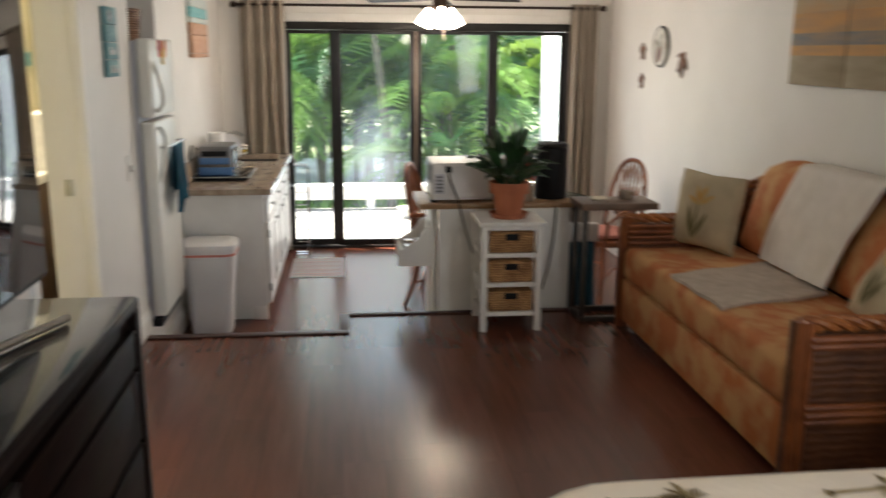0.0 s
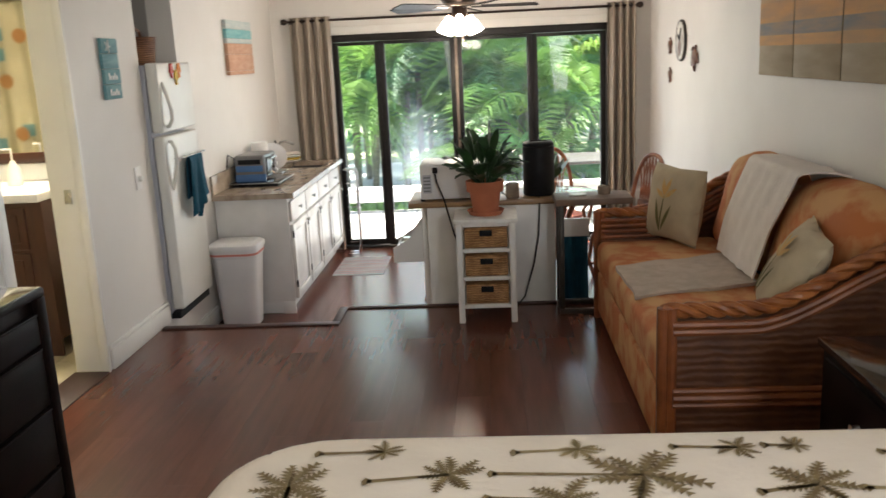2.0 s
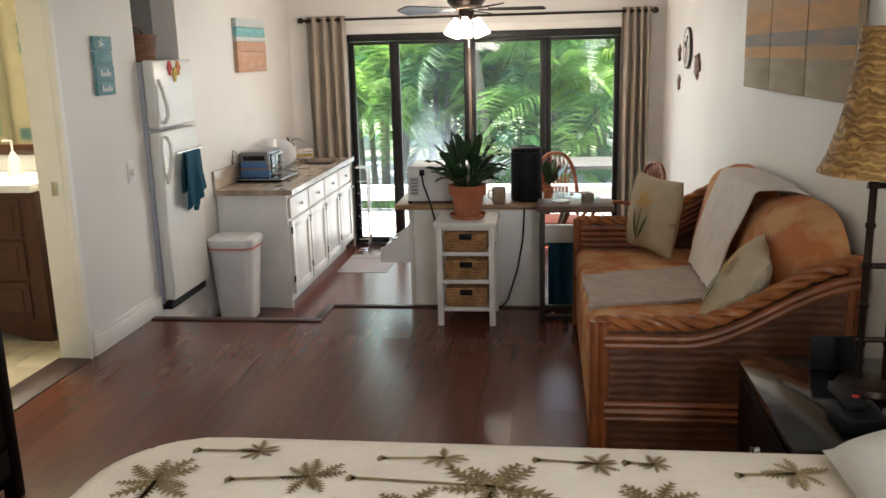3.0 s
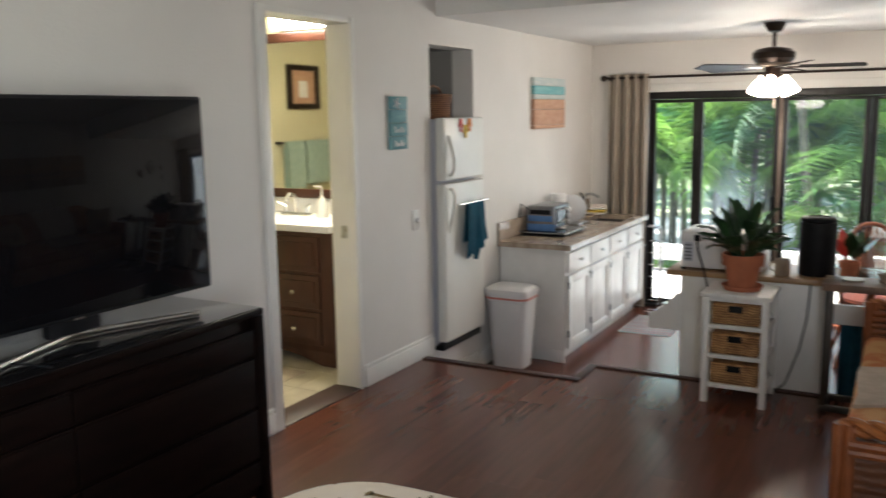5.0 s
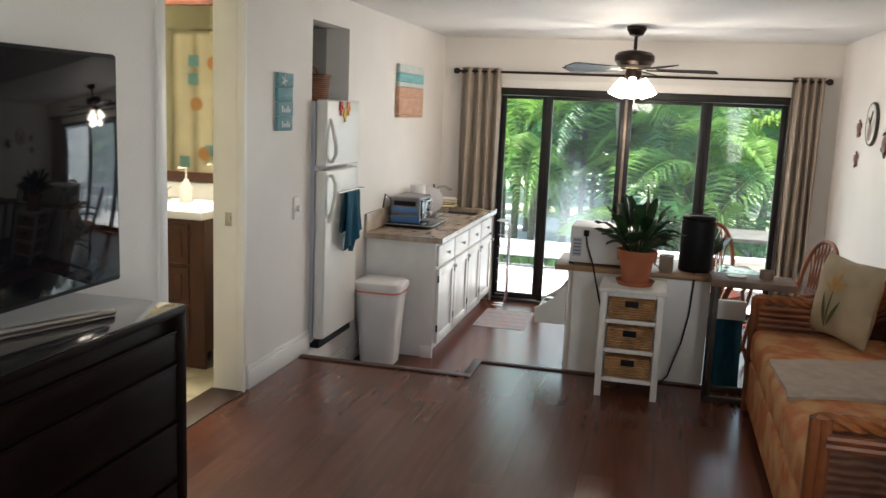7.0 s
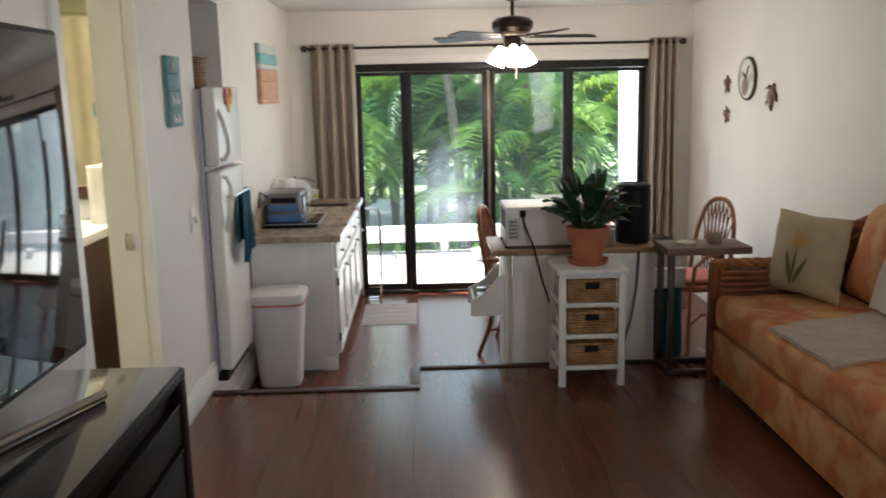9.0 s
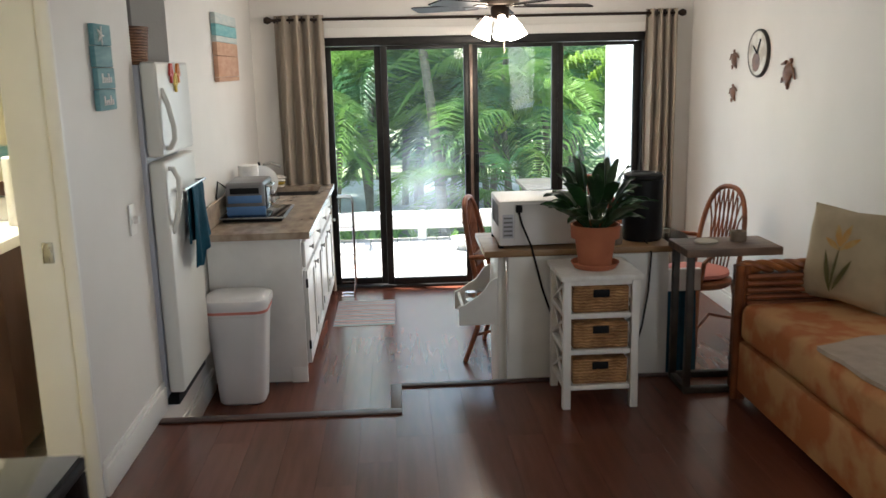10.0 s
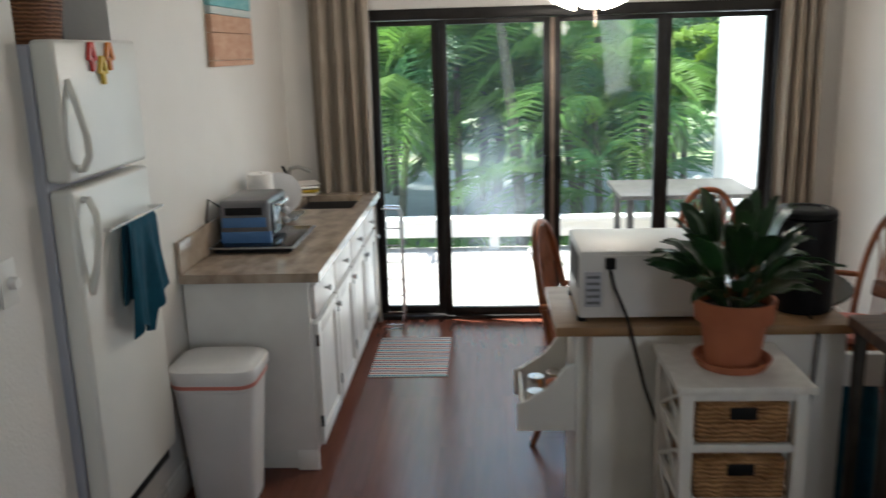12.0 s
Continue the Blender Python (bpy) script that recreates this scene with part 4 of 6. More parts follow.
def stand(x0, x1, y0, y1, top):
    s = thing("basket_stand", ((x0 + x1) / 2, (y0 + y1) / 2, 0), "white wooden stand with three seagrass basket drawers", "stand")
    for xx in (x0, x1 - 0.034):
        for yy in (y0, y1 - 0.034):
            part("leg", box(xx, yy, 0, xx + 0.034, yy + 0.034, top - 0.022, 0.003), PAINTED, s)
    part("top", box(x0 - 0.012, y0 - 0.012, top - 0.022, x1 + 0.012, y1 + 0.012, top, 0.004), PAINTED, s)
    for z in (0.085, 0.245, 0.405, top - 0.045):
        part("rail", box(x0 + 0.034, y0 + 0.006, z, x1 - 0.034, y0 + 0.03, z + 0.022, 0.002), PAINTED, s)
    for z in (0.085, 0.245, 0.405):
        part("shelf", box(x0 + 0.034, y0 + 0.03, z + 0.002, x1 - 0.034, y1 - 0.01, z + 0.02, 0.002), PAINTED, s)
        bm = box(x0 + 0.044, y0 + 0.012, z + 0.024, x1 - 0.044, y1 - 0.03, z + 0.138, 0.008)
        bs = part("basket", bm, SEAGRASS, s, "woven seagrass basket")
        # black plate on the front draws the shade inside an uncut hand hole
        part("handle_hole_shade", box((x0 + x1) / 2 - 0.035, y0 + 0.006, z + 0.092, (x0 + x1) / 2 + 0.035, y0 + 0.013, z + 0.126, 0.003), BLACK, bs, "cut-out handle, its dark inside drawn by a black plate")
        for xx in (x0 + 0.012, x1 - 0.018):
            for s2 in (0, 1):
                ya, yb = (y0 + 0.034, y1 - 0.034) if s2 else (y1 - 0.034, y0 + 0.034)
                part("cross_slat", tube([(xx, ya, z + 0.022), (xx, yb, z + 0.158)], 0.006, 6), PAINTED, s)
            part("side_rail", box(xx - 0.008, y0 + 0.034, z, xx + 0.012, y1 - 0.034, z + 0.022, 0.002), PAINTED, s)
    return s


stand(1.578, 1.905, 4.845, 5.165, 0.595)
plant = thing("potted_plant", (1.745, 5.0, 0.595), "peace lily with dark green leaves in a terracotta pot", "potted plant")
PC = (1.745, 5.00, 0.596)
part("saucer", lathe([(0, 0), (0.09, 0), (0.105, 0.025), (0.10, 0.026), (0.088, 0.008), (0, 0.008)], PC, 30), TERRA, plant)
part("pot", lathe([(0, 0.009), (0.07, 0.009), (0.088, 0.13), (0.104, 0.132), (0.108, 0.19), (0.098, 0.19), (0.095, 0.15), (0, 0.15)], PC, 32), TERRA, plant)
part("soil", lathe([(0, 0.168), (0.08, 0.165), (0.096, 0.16), (0.096, 0.152), (0, 0.151)], PC, 24), SOIL, plant)
rnd = random.Random(4)
for k in range(50):
    az = 2.4 * k + rnd.uniform(-0.3, 0.3)
    tilt = 0.06 + 0.86 * (k / 49) ** 0.8 + rnd.uniform(-0.08, 0.08)
    ln = 0.405 - 0.19 * k / 49 + rnd.uniform(-0.025, 0.02)
    d = Vector((math.cos(az) * math.sin(tilt), math.sin(az) * math.sin(tilt), math.cos(tilt)))
    side = Vector((-math.sin(az), math.cos(az), 0))
    p0 = Vector(PC) + Vector((0.035 * math.cos(az), 0.035 * math.sin(az), 0.166))
    w, droop = rnd.uniform(0.028, 0.038), rnd.uniform(0.05, 0.20) * ln
    bare = 0.46 - 0.16 * k / 49
    roll = rnd.uniform(-0.7, 0.7)
    flat = side * math.cos(roll) + d.cross(side) * math.sin(roll)

    def blade(u, v):
        s = bare + (1 - bare) * u
        q = p0 + d * ln * s + Vector((0, 0, -droop * s ** 3 * 1.6))
        q += Vector((d.x, d.y, -0.5 * math.hypot(d.x, d.y))) * 0.16 * ln * u * u
        width = w * 2.05 * (u + 0.02) ** 0.55 * (1 - u) ** 0.85
        return q + flat * width * (2 * v - 1) + Vector((0, 0, 0.30 * abs(2 * v - 1) * width + 0.003 * math.sin(u * 16 + v * 5)))
    bm = grid(blade, 10, 4, thick=0.0015)
    tube([p0, p0 + d * ln * (bare + 0.02) + Vector((0, 0, -droop * 0.05))], 0.003, 5, bm)
    part("leaf", bm, LEAF, plant, sharp=80)

ctab = thing("side_table", (2.33, 5.06, 0), "C-shaped side table with grey wood top on a metal frame", "side table")
part("top", box(2.135, 4.945, 0.632, 2.56, 5.205, 0.668, 0.004), GREYWOOD, ctab)
for yy in (4.965, 5.16):
    part("post", box(2.15, yy, 0.03, 2.18, yy + 0.03, 0.631, 0.003), IRON, ctab)
    part("foot_bar", box(2.15, yy, 0.0, 2.52, yy + 0.03, 0.03, 0.003), IRON, ctab)
part("cross_bar", box(2.15, 4.996, 0.001, 2.18, 5.159, 0.03, 0.003), IRON, ctab)
part("cross_bar", box(2.49, 4.996, 0.001, 2.52, 5.159, 0.03, 0.003), IRON, ctab)
candle = thing("candle_tin", (2.42, 5.1, 0.669), "small dark tin candle", "candle")
part("tin", lathe([(0, 0), (0.034, 0), (0.036, 0.004), (0.036, 0.045), (0.033, 0.045), (0.032, 0.036), (0, 0.036)], (2.42, 5.1, 0.669), 20), GRANITE, candle)
part("coaster", lathe([(0, 0), (0.05, 0), (0.052, 0.004), (0.05, 0.008), (0, 0.008)], (2.27, 5.09, 0.669), 24), STONE, None, "round pale stone coaster on the side table", category="coaster")
# unseen window added on the east wall to go with the bedroom fill lamp
win_b = thing("window_2", (XR, 0.0, 0.6), "unseen white-framed bedroom window, added for the fill light", "window", kind="structure")
wf = bmesh.new()
for b in ((XR + 0.01, -0.6, 0.6, XR + 0.05, -0.56, 2.1), (XR + 0.01, 0.56, 0.6, XR + 0.05, 0.6, 2.1), (XR + 0.01, -0.56, 0.6, XR + 0.05, 0.56, 0.64), (XR + 0.01, -0.56, 2.06, XR + 0.05, 0.56, 2.1), (XR + 0.012, -0.02, 0.64, XR + 0.045, 0.02, 2.06)):
    box(*b, bev=0.003, bm=wf)
part("window_frame", wf, TRIM, win_b)


# ---- dining end of the kitchen ----
def dining_chair(label):
    """A rattan armchair at the origin, its back to +y: hooped back with crossed canes, round seat, four splayed legs."""
    c = thing("rattan_chair", (0, 0, 0), label, "chair", "rattan dining chairs")
    hoop = []
    for k in range(25):
        a = math.pi * k / 24
        w, z = -math.cos(a), math.sin(a) ** 0.75
        hoop.append((0.195 * math.copysign(abs(w) ** 0.8, w) * (0.86 + 0.14 * z), 0.165 + 0.115 * z, 0.40 + 0.57 * z))
    part("back_hoop", tube(hoop, 0.016, 10), RATTAN, c)
    for k in range(-3, 4):
        for lean in (-1, 1):
            part("back_cane", tube([(0.026 * k, 0.178, 0.42), (0.028 * k, 0.217, 0.60), (0.032 * k + 0.012 * lean, 0.250, 0.76), (0.036 * k + 0.034 * lean, 0.272, 0.952 - 0.0085 * k * k - 0.01 * lean * k)], 0.0055, 6), RATTAN, c)
    part("back_binding", box(-0.10, 0.20, 0.56, 0.10, 0.235, 0.64, 0.01, turn=pose(0, 0, 0, -12, 0, 0)), WICKER, c, "dark woven binding")
    part("seat", lathe([(0, 0.385), (0.20, 0.385), (0.225, 0.40), (0.225, 0.425), (0.20, 0.44), (0, 0.44)], (0, 0, 0), 28, m=Matrix.Diagonal((1, 0.95, 1, 1))), RATTAN, c)
    part("seat_pad", lathe([(0, 0.441), (0.18, 0.441), (0.205, 0.455), (0.20, 0.475), (0.15, 0.486), (0, 0.488)], (0, 0, 0), 28), PADS, c, "pink seat pad")
    for sx in (-1, 1):
        part("arm", tube([(sx * 0.20, 0.215, 0.64), (sx * 0.25, 0.08, 0.66), (sx * 0.26, -0.10, 0.65), (sx * 0.235, -0.19, 0.58), (sx * 0.20, -0.18, 0.41)], 0.014, 9), RATTAN, c)
        for sy in (-1, 1):
            part("leg", tube([(sx * 0.16, sy * 0.155, 0.40), (sx * 0.18, sy * 0.18, 0.20), (sx * 0.235, sy * 0.245, 0.0)], 0.015, 9), RATTAN, c)
        part("stretcher", tube([(sx * 0.19, -0.19, 0.16), (sx * 0.12, 0.0, 0.21), (sx * 0.19, 0.19, 0.16)], 0.009, 7), RATTAN, c)
    return c


chair = dining_chair("honey brown rattan armchair with hooped cane back")
chair.matrix_basis = pose(2.74, 6.50, ZK, 0, 0, -62)
copy_thing(chair, pose(1.58, 6.42, ZK, 0, 0, 70))
copy_thing(chair, pose(2.30, 7.05, ZK, 0, 0, 8))
rt = thing("dining_table", (2.15, 6.35, ZK), "round glass-topped dining table on a rattan base", "dining table")
part("glass_top", lathe([(0, 0.735), (0.44, 0.735), (0.446, 0.741), (0.44, 0.747), (0, 0.747)], (2.15, 6.32, ZK), 40), glass("table_glass", (0.85, 0.93, 0.9)), rt)
for k in range(4):
    a = math.pi / 4 + k * math.pi / 2
    part("leg", tube([(2.15 + 0.30 * math.cos(a), 6.32 + 0.30 * math.sin(a), ZK), (2.15 + 0.10 * math.cos(a), 6.32 + 0.10 * math.sin(a), ZK + 0.36), (2.15 + 0.28 * math.cos(a), 6.32 + 0.28 * math.sin(a), ZK + 0.734)], 0.02, 9), RATTAN, rt)
anth = thing("flower_pot", (2.18, 6.3, ZK + 0.748), "small potted plant with red flowers on the dining table", "potted plant")
part("pot", lathe([(0, 0), (0.05, 0), (0.065, 0.10), (0.058, 0.10), (0.045, 0.01), (0, 0.01)], (2.18, 6.3, ZK + 0.748), 18), TERRA, anth)
for k in range(12):
    a, t2 = k * 2.4, 0.3 + 0.06 * k
    d = Vector((math.cos(a) * math.sin(t2), math.sin(a) * math.sin(t2), math.cos(t2)))
    s = Vector((-math.sin(a), math.cos(a), 0))
    p0 = Vector((2.18, 6.3, ZK + 0.83))
    part("flower" if k in (1, 4, 7) else "leaf", grid(lambda u, v: p0 + d * 0.24 * (0.25 + 0.75 * u) + s * 0.04 * math.sin(math.pi * min(u * 0.95 + 0.03, 1)) * (2 * v - 1), 5, 2, thick=0.0015), RED if k in (1, 4, 7) else LEAF, anth, sharp=80)
rack = thing("spice_rack", (1.27, 5.45, 0.28), "white scalloped wooden spice rack on the counter's side", "spice rack")
for yy in (5.305, 5.60):
    bm = grid(lambda u, v: (1.17 + 0.183 * u, yy, 0.255 + v * (0.09 + 0.13 * max(0, min(1, (u - 0.15) * 1.5)) ** 1.3 + 0.012 * math.sin(u * 7))), 14, 4, thick=0.014)
    part("side", bm, CAB, rack)
part("base", box(1.185, 5.32, 0.257, 1.353, 5.60, 0.27, 0.002), CAB, rack)
part("front_rail", tube([(1.19, 5.31, 0.335), (1.19, 5.61, 0.335)], 0.008, 8), CAB, rack)
for xx, yy, h, r, m, lb in ((1.305, 5.40, 0.10, 0.045, ORANGE, "orange lidded jar in the spice rack"), (1.235, 5.37, 0.085, 0.032, GRANITE, "glass jar with beige contents"), (1.24, 5.47, 0.095, 0.03, STEEL, "steel-lidded glass spice jar"), (1.305, 5.52, 0.09, 0.033, GRANITE, "glass jar with brown contents")):
    j = thing("jar", (xx, yy, 0.271), lb, "jar", "spice jars")
    part("body", lathe([(0, 0), (r * 0.95, 0), (r, 0.006), (r, h * 0.85), (r * 0.85, h * 0.93), (0, h * 0.93)], (xx, yy, 0.271), 18), m, j)
    part("lid", lathe([(0, h * 0.93), (r * 0.9, h * 0.93), (r * 0.9, h * 1.12), (0, h * 1.13)], (xx, yy, 0.271), 18), TERRA if m is ORANGE else STEEL, j)
part("blue_towel", grid(lambda u, v: (2.20 + 0.16 * u, 5.42 + 0.014 * math.sin(u * 14) + 0.02 * math.cos(v * 3), 0.44 - 0.55 * v), 16, 12, thick=0.005), TEAL, None, "teal cloth hanging at the counter's end", sharp=80, category="towel")
part("towel_hook_rail", box(2.152, 5.40, 0.36, 2.37, 5.435, 0.47, 0.004), CAB, None, "white rail holding the teal cloth beside the counter", category="rail")

# on the worktop
tr = thing("baking_tray", (0.04, 6.55, CZ), "black baking tray under the toaster oven", "tray")
part("pan", box(-0.135, 6.40, CZ + 0.001, 0.215, 6.84, CZ + 0.022, 0.008), BLACK, tr)
part("rim", box(-0.155, 6.38, CZ + 0.0225, 0.235, 6.86, CZ + 0.028, 0.002), STEEL, tr, "thin metal rim")
part("liner", box(-0.14, 6.395, CZ + 0.0285, 0.22, 6.845, CZ + 0.031, 0.001), GLOSSY, tr, "glossy black tray inside")
to = thing("toaster_oven", (0.02, 6.62, CZ + 0.03), "silver toaster oven with a glass door", "toaster oven")
part("body", box(-0.12, 6.46, CZ + 0.045, 0.11, 6.80, CZ + 0.225, 0.018, seg=3), mat("toaster_grey", (0.20, 0.20, 0.205), (0.16, 0.16, 0.165), scale=6, rough=0.3, metal=0.6), to)
part("back_panel", box(-0.09, 6.453, CZ + 0.160, 0.08, 6.4605, CZ + 0.195, 0.003), BLACK, to)
part("blue_film", box(-0.115, 6.455, CZ + 0.032, 0.115, 6.475, CZ + 0.085, 0.004), BLUE, to, "blue reflective base panel")
part("blue_film", box(-0.105, 6.4515, CZ + 0.105, 0.095, 6.4595, CZ + 0.150, 0.003), BLUE, to, "blue reflective film")
part("glass_door", box(0.108, 6.50, CZ + 0.06, 0.122, 6.71, CZ + 0.205, 0.005), GLOSSY, to, "dark glass door")
part("door_handle", tube([(0.122, 6.52, CZ + 0.195), (0.142, 6.53, CZ + 0.195), (0.142, 6.68, CZ + 0.195), (0.122, 6.69, CZ + 0.195)], 0.006, 8), CHROME, to)
for zz in (0.08, 0.13, 0.18):
    part("knob", lathe([(0.015, 0), (0.014, 0.018), (0, 0.02)], (0.11, 6.755, CZ + zz), 12, m=pose(0, 0, 0, 0, 90, 0)), WHITE, to)
part("cord", tube([(-0.11, 6.46, CZ + 0.2), (-0.15, 6.43, CZ + 0.24), (-0.162, 6.42, CZ + 0.15), (-0.155, 6.42, CZ + 0.04)], 0.005, 7), BLACK, to)
pt = thing("paper_towel", (-0.06, 7.0, CZ), "white paper towel roll standing on the worktop", "paper towel")
part("roll", lathe([(0.018, 0.005), (0.062, 0.005), (0.065, 0.01), (0.065, 0.268), (0.06, 0.272), (0.018, 0.272), (0.018, 0.005)], (-0.07, 7.02, CZ), 26), PAPER, pt)
part("base", lathe([(0, 0), (0.07, 0), (0.07, 0.005), (0, 0.006)], (-0.07, 7.02, CZ), 24), WHITE, pt)
pl = thing("dish_rack", (0.02, 7.28, CZ), "white plates drying in a small rack", "dish rack")
for k in range(4):
    part("plate", lathe([(0, 0), (0.09, 0.004), (0.115, 0.014), (0.113, 0.018), (0.085, 0.009), (0, 0.006)], (-0.03 + 0.0 * k, 7.16 + 0.035 * k, CZ + 0.125), 24, m=pose(0, 0, 0, -80, 0, 0)), WHITE, pl)
part("tray", box(-0.13, 7.12, CZ + 0.001, 0.07, 7.36, CZ + 0.012, 0.004), STEEL, pl)
for k, (h, m) in enumerate(((0.018, THROW), (0.016, YELLOW), (0.018, PAPER), (0.02, THROW))):
    z0 = CZ + 0.001 + 0.021 * k
    part("dishcloth", cushion((-0.055 + 0.008 * k, 7.935 + 0.006 * (k % 2), z0 + 0.0101), 0.19 - 0.012 * k, 0.15, 0.022, m=pose(0, 0, 0, 0, 0, 7 * k), p=8, n=10), m, None, "folded kitchen cloth in a stack by the sink", category="cloth", group="folded cloths")
mat_ = part("kitchen_rug", grid(lambda u, v: (0.42 + 0.43 * u, 7.11 + 0.64 * v, ZK + 0.004 + 0.0015 * math.sin(u * 9) * math.sin(v * 7)), 12, 16, thick=0.006), stripes("rug_stripes", [(0.50, 0.48, 0.45), (0.34, 0.05, 0.05), (0.54, 0.52, 0.48), (0.04, 0.19, 0.24), (0.52, 0.50, 0.47), (0.28, 0.09, 0.08), (0.55, 0.53, 0.50), (0.05, 0.06, 0.10)], 7.5), None, "flat woven rug with red, teal and white stripes", sharp=80, category="rug")
ladder = thing("folding_stand", (0.50, 7.95, ZK), "folded chrome wire drying stand by the glass door", "drying stand")
for yy in (7.93, 8.02):
    part("frame", tube([(0.43, yy, ZK), (0.53, yy, ZK), (0.545, yy, ZK + 0.10), (0.545, yy, 0.46), (0.53, yy, 0.50), (0.43, yy, 0.505)], 0.008, 8), CHROME, ladder)
for k in range(6):
    part("rung", tube([(0.44, 7.975, ZK + 0.1 + 0.11 * k), (0.545, 7.975, ZK + 0.1 + 0.11 * k)], 0.004, 6), CHROME, ladder)

# ---- ceiling fan ----
FC = (1.58, 6.95)
fan = thing("ceiling_fan", (FC[0], FC[1], ZC), "bronze five-blade ceiling fan with three lit glass shades", "ceiling fan")
part("canopy", lathe([(0, 0), (0.07, 0), (0.072, -0.02), (0.05, -0.06), (0.02, -0.07), (0, -0.07)], (FC[0], FC[1], ZC - 0.001), 24), ROD, fan)
part("downrod", tube([(FC[0], FC[1], ZC - 0.06), (FC[0], FC[1], ZC - 0.19)], 0.013, 10), ROD, fan)
part("motor", lathe([(0, 0.03), (0.05, 0.03), (0.12, 0.015), (0.145, -0.01), (0.145, -0.05), (0.12, -0.08), (0.06, -0.09), (0, -0.09)], (FC[0], FC[1], ZC - 0.20), 32), ROD, fan)
part("band", lathe([(0.10, 0), (0.122, 0.004), (0.122, 0.022), (0.10, 0.026)], (FC[0], FC[1], ZC - 0.305), 32), ALU_EDGE, fan, "brass band")
part("switch_cup", lathe([(0, 0.02), (0.055, 0.02), (0.06, 0), (0.06, -0.06), (0.03, -0.085), (0, -0.085)], (FC[0], FC[1], ZC - 0.325), 24), ROD, fan)
for k in range(5):
    m = Matrix.Translation((FC[0], FC[1], ZC - 0.305)) @ pose(0, 0, 0, 0, 0, 72 * k + 8) @ pose(0, 0, 0, 11, 0, 0)
    bm = grid(lambda u, v: (0.17 + 0.43 * u, (2 * v - 1) * (0.052 + 0.018 * u) * (1 if u < 0.95 else 0.8), 0), 14, 4, thick=0.007)
    bm.transform(m)
    bl = part("blade", bm, ESPRESSO, fan, "dark wooden blade")
    bm = box(0.09, -0.02, -0.012, 0.24, 0.02, -0.004, 0.003)
    bm.transform(m)
    part("blade_iron", bm, ROD, bl)
for dx, dy in ((-0.095, 0.035), (0.095, 0.035), (0.0, -0.11)):
    d = Vector((dx, dy, 0)).normalized()
    q = Vector((0, 0, -1)).rotation_difference((d * 0.42 + Vector((0, 0, -1))).normalized()).to_matrix().to_4x4()
    part("lamp_arm", tube([(FC[0], FC[1], ZC - 0.36), (FC[0] + dx * 0.75, FC[1] + dy * 0.75, ZC - 0.375)], 0.012, 8), ROD, fan)
    sh = part("glass_shade", lathe([(0.022, 0.0), (0.026, -0.02), (0.044, -0.06), (0.052, -0.095), (0.062, -0.135), (0.058, -0.135), (0.047, -0.095), (0.039, -0.06), (0.02, -0.012)], (FC[0] + dx * 0.75, FC[1] + dy * 0.75, ZC - 0.375), 20, m=q), FROST, fan, "lit frosted tulip glass shade")
    sh.visible_shadow = False
part("pull_chain", tube([(FC[0] + 0.02, FC[1] - 0.04, ZC - 0.40), (FC[0] + 0.02, FC[1] - 0.04, ZC - 0.60)], 0.002, 5), ALU_EDGE, fan)


# ---- sofa ----
SX, SY0, SY1 = 2.345, 3.055, 4.955
sofa = thing("sofa", (2.78, 4.0, 0), "rattan sofa with orange floral cushions and wicker arms", "sofa")
bm = box(SX + 0.008, SY0 + 0.075, 0.045, 3.17, SY1 - 0.075, 0.272, 0.012)
part("base", bm, SOFA, sofa)
bm = box(SX + 0.004, SY0 + 0.08, 0.274, 2.99, SY1 - 0.08, 0.447, 0.045, seg=4)
bmesh.ops.subdivide_edges(bm, edges=[e for e in bm.edges if e.calc_length() > 0.3], cuts=14, use_grid_fill=True)
for v in bm.verts:
    v.co.z += (0.010 * noise.noise(v.co * 2.2) + 0.004 * noise.noise(v.co * 7)) * (v.co.z > 0.36) + 0.012 * (v.co.z > 0.4) * (1 - ((v.co.y - 4.0) / 0.95) ** 2)
    v.co.x += 0.006 * noise.noise(v.co * 3) * (v.co.x < 2.5)
part("seat_cushion", bm, SOFA, sofa)
for y0, y1 in ((SY0 + 0.08, 4.0), (4.005, SY1 - 0.08)):
    yc, w = (y0 + y1) / 2, (y1 - y0)

    def back(u, v, yc=yc, w=w):
        a = 2 * u - 1
        top = 0.80 + 0.135 * max(0.0, 1 - abs(a) ** 4.5) + 0.012 * noise.noise((a * 1.5, yc, 2.0))
        z = 0.44 + (top - 0.44) * v
        fat = (max(1 - abs(a) ** 4, 0) * max(1 - abs(2 * v - 1) ** 5, 0)) ** 0.5
        return Vector((3.02 + 0.12 * v - 0.115 * fat - 0.012 * noise.noise((a * 2, v * 2, yc)), yc + a * w / 2, z))
    bm = grid(back, 26, 18)
    grid(lambda u, v: Vector((3.10 + 0.09 * v, back(u, v).y, back(u, v).z)), 26, 18, bm)
    bmesh.ops.bridge_loops(bm, edges=[e for e in bm.edges if e.is_boundary])
    part("back_cushion", bm, SOFA, sofa, sharp=60)
part("back_frame", box(3.185, SY0 + 0.05, 0.1, 3.215, SY1 - 0.05, 0.82, 0.01), WICKER, sofa)


def arm_top(x):
    """Height of the arm's sweeping top edge."""
    k = max(0.0, min(1.0, (x - 2.64) / 0.58))
    return 0.592 + 0.215 * (3 * k * k - 2 * k ** 3)


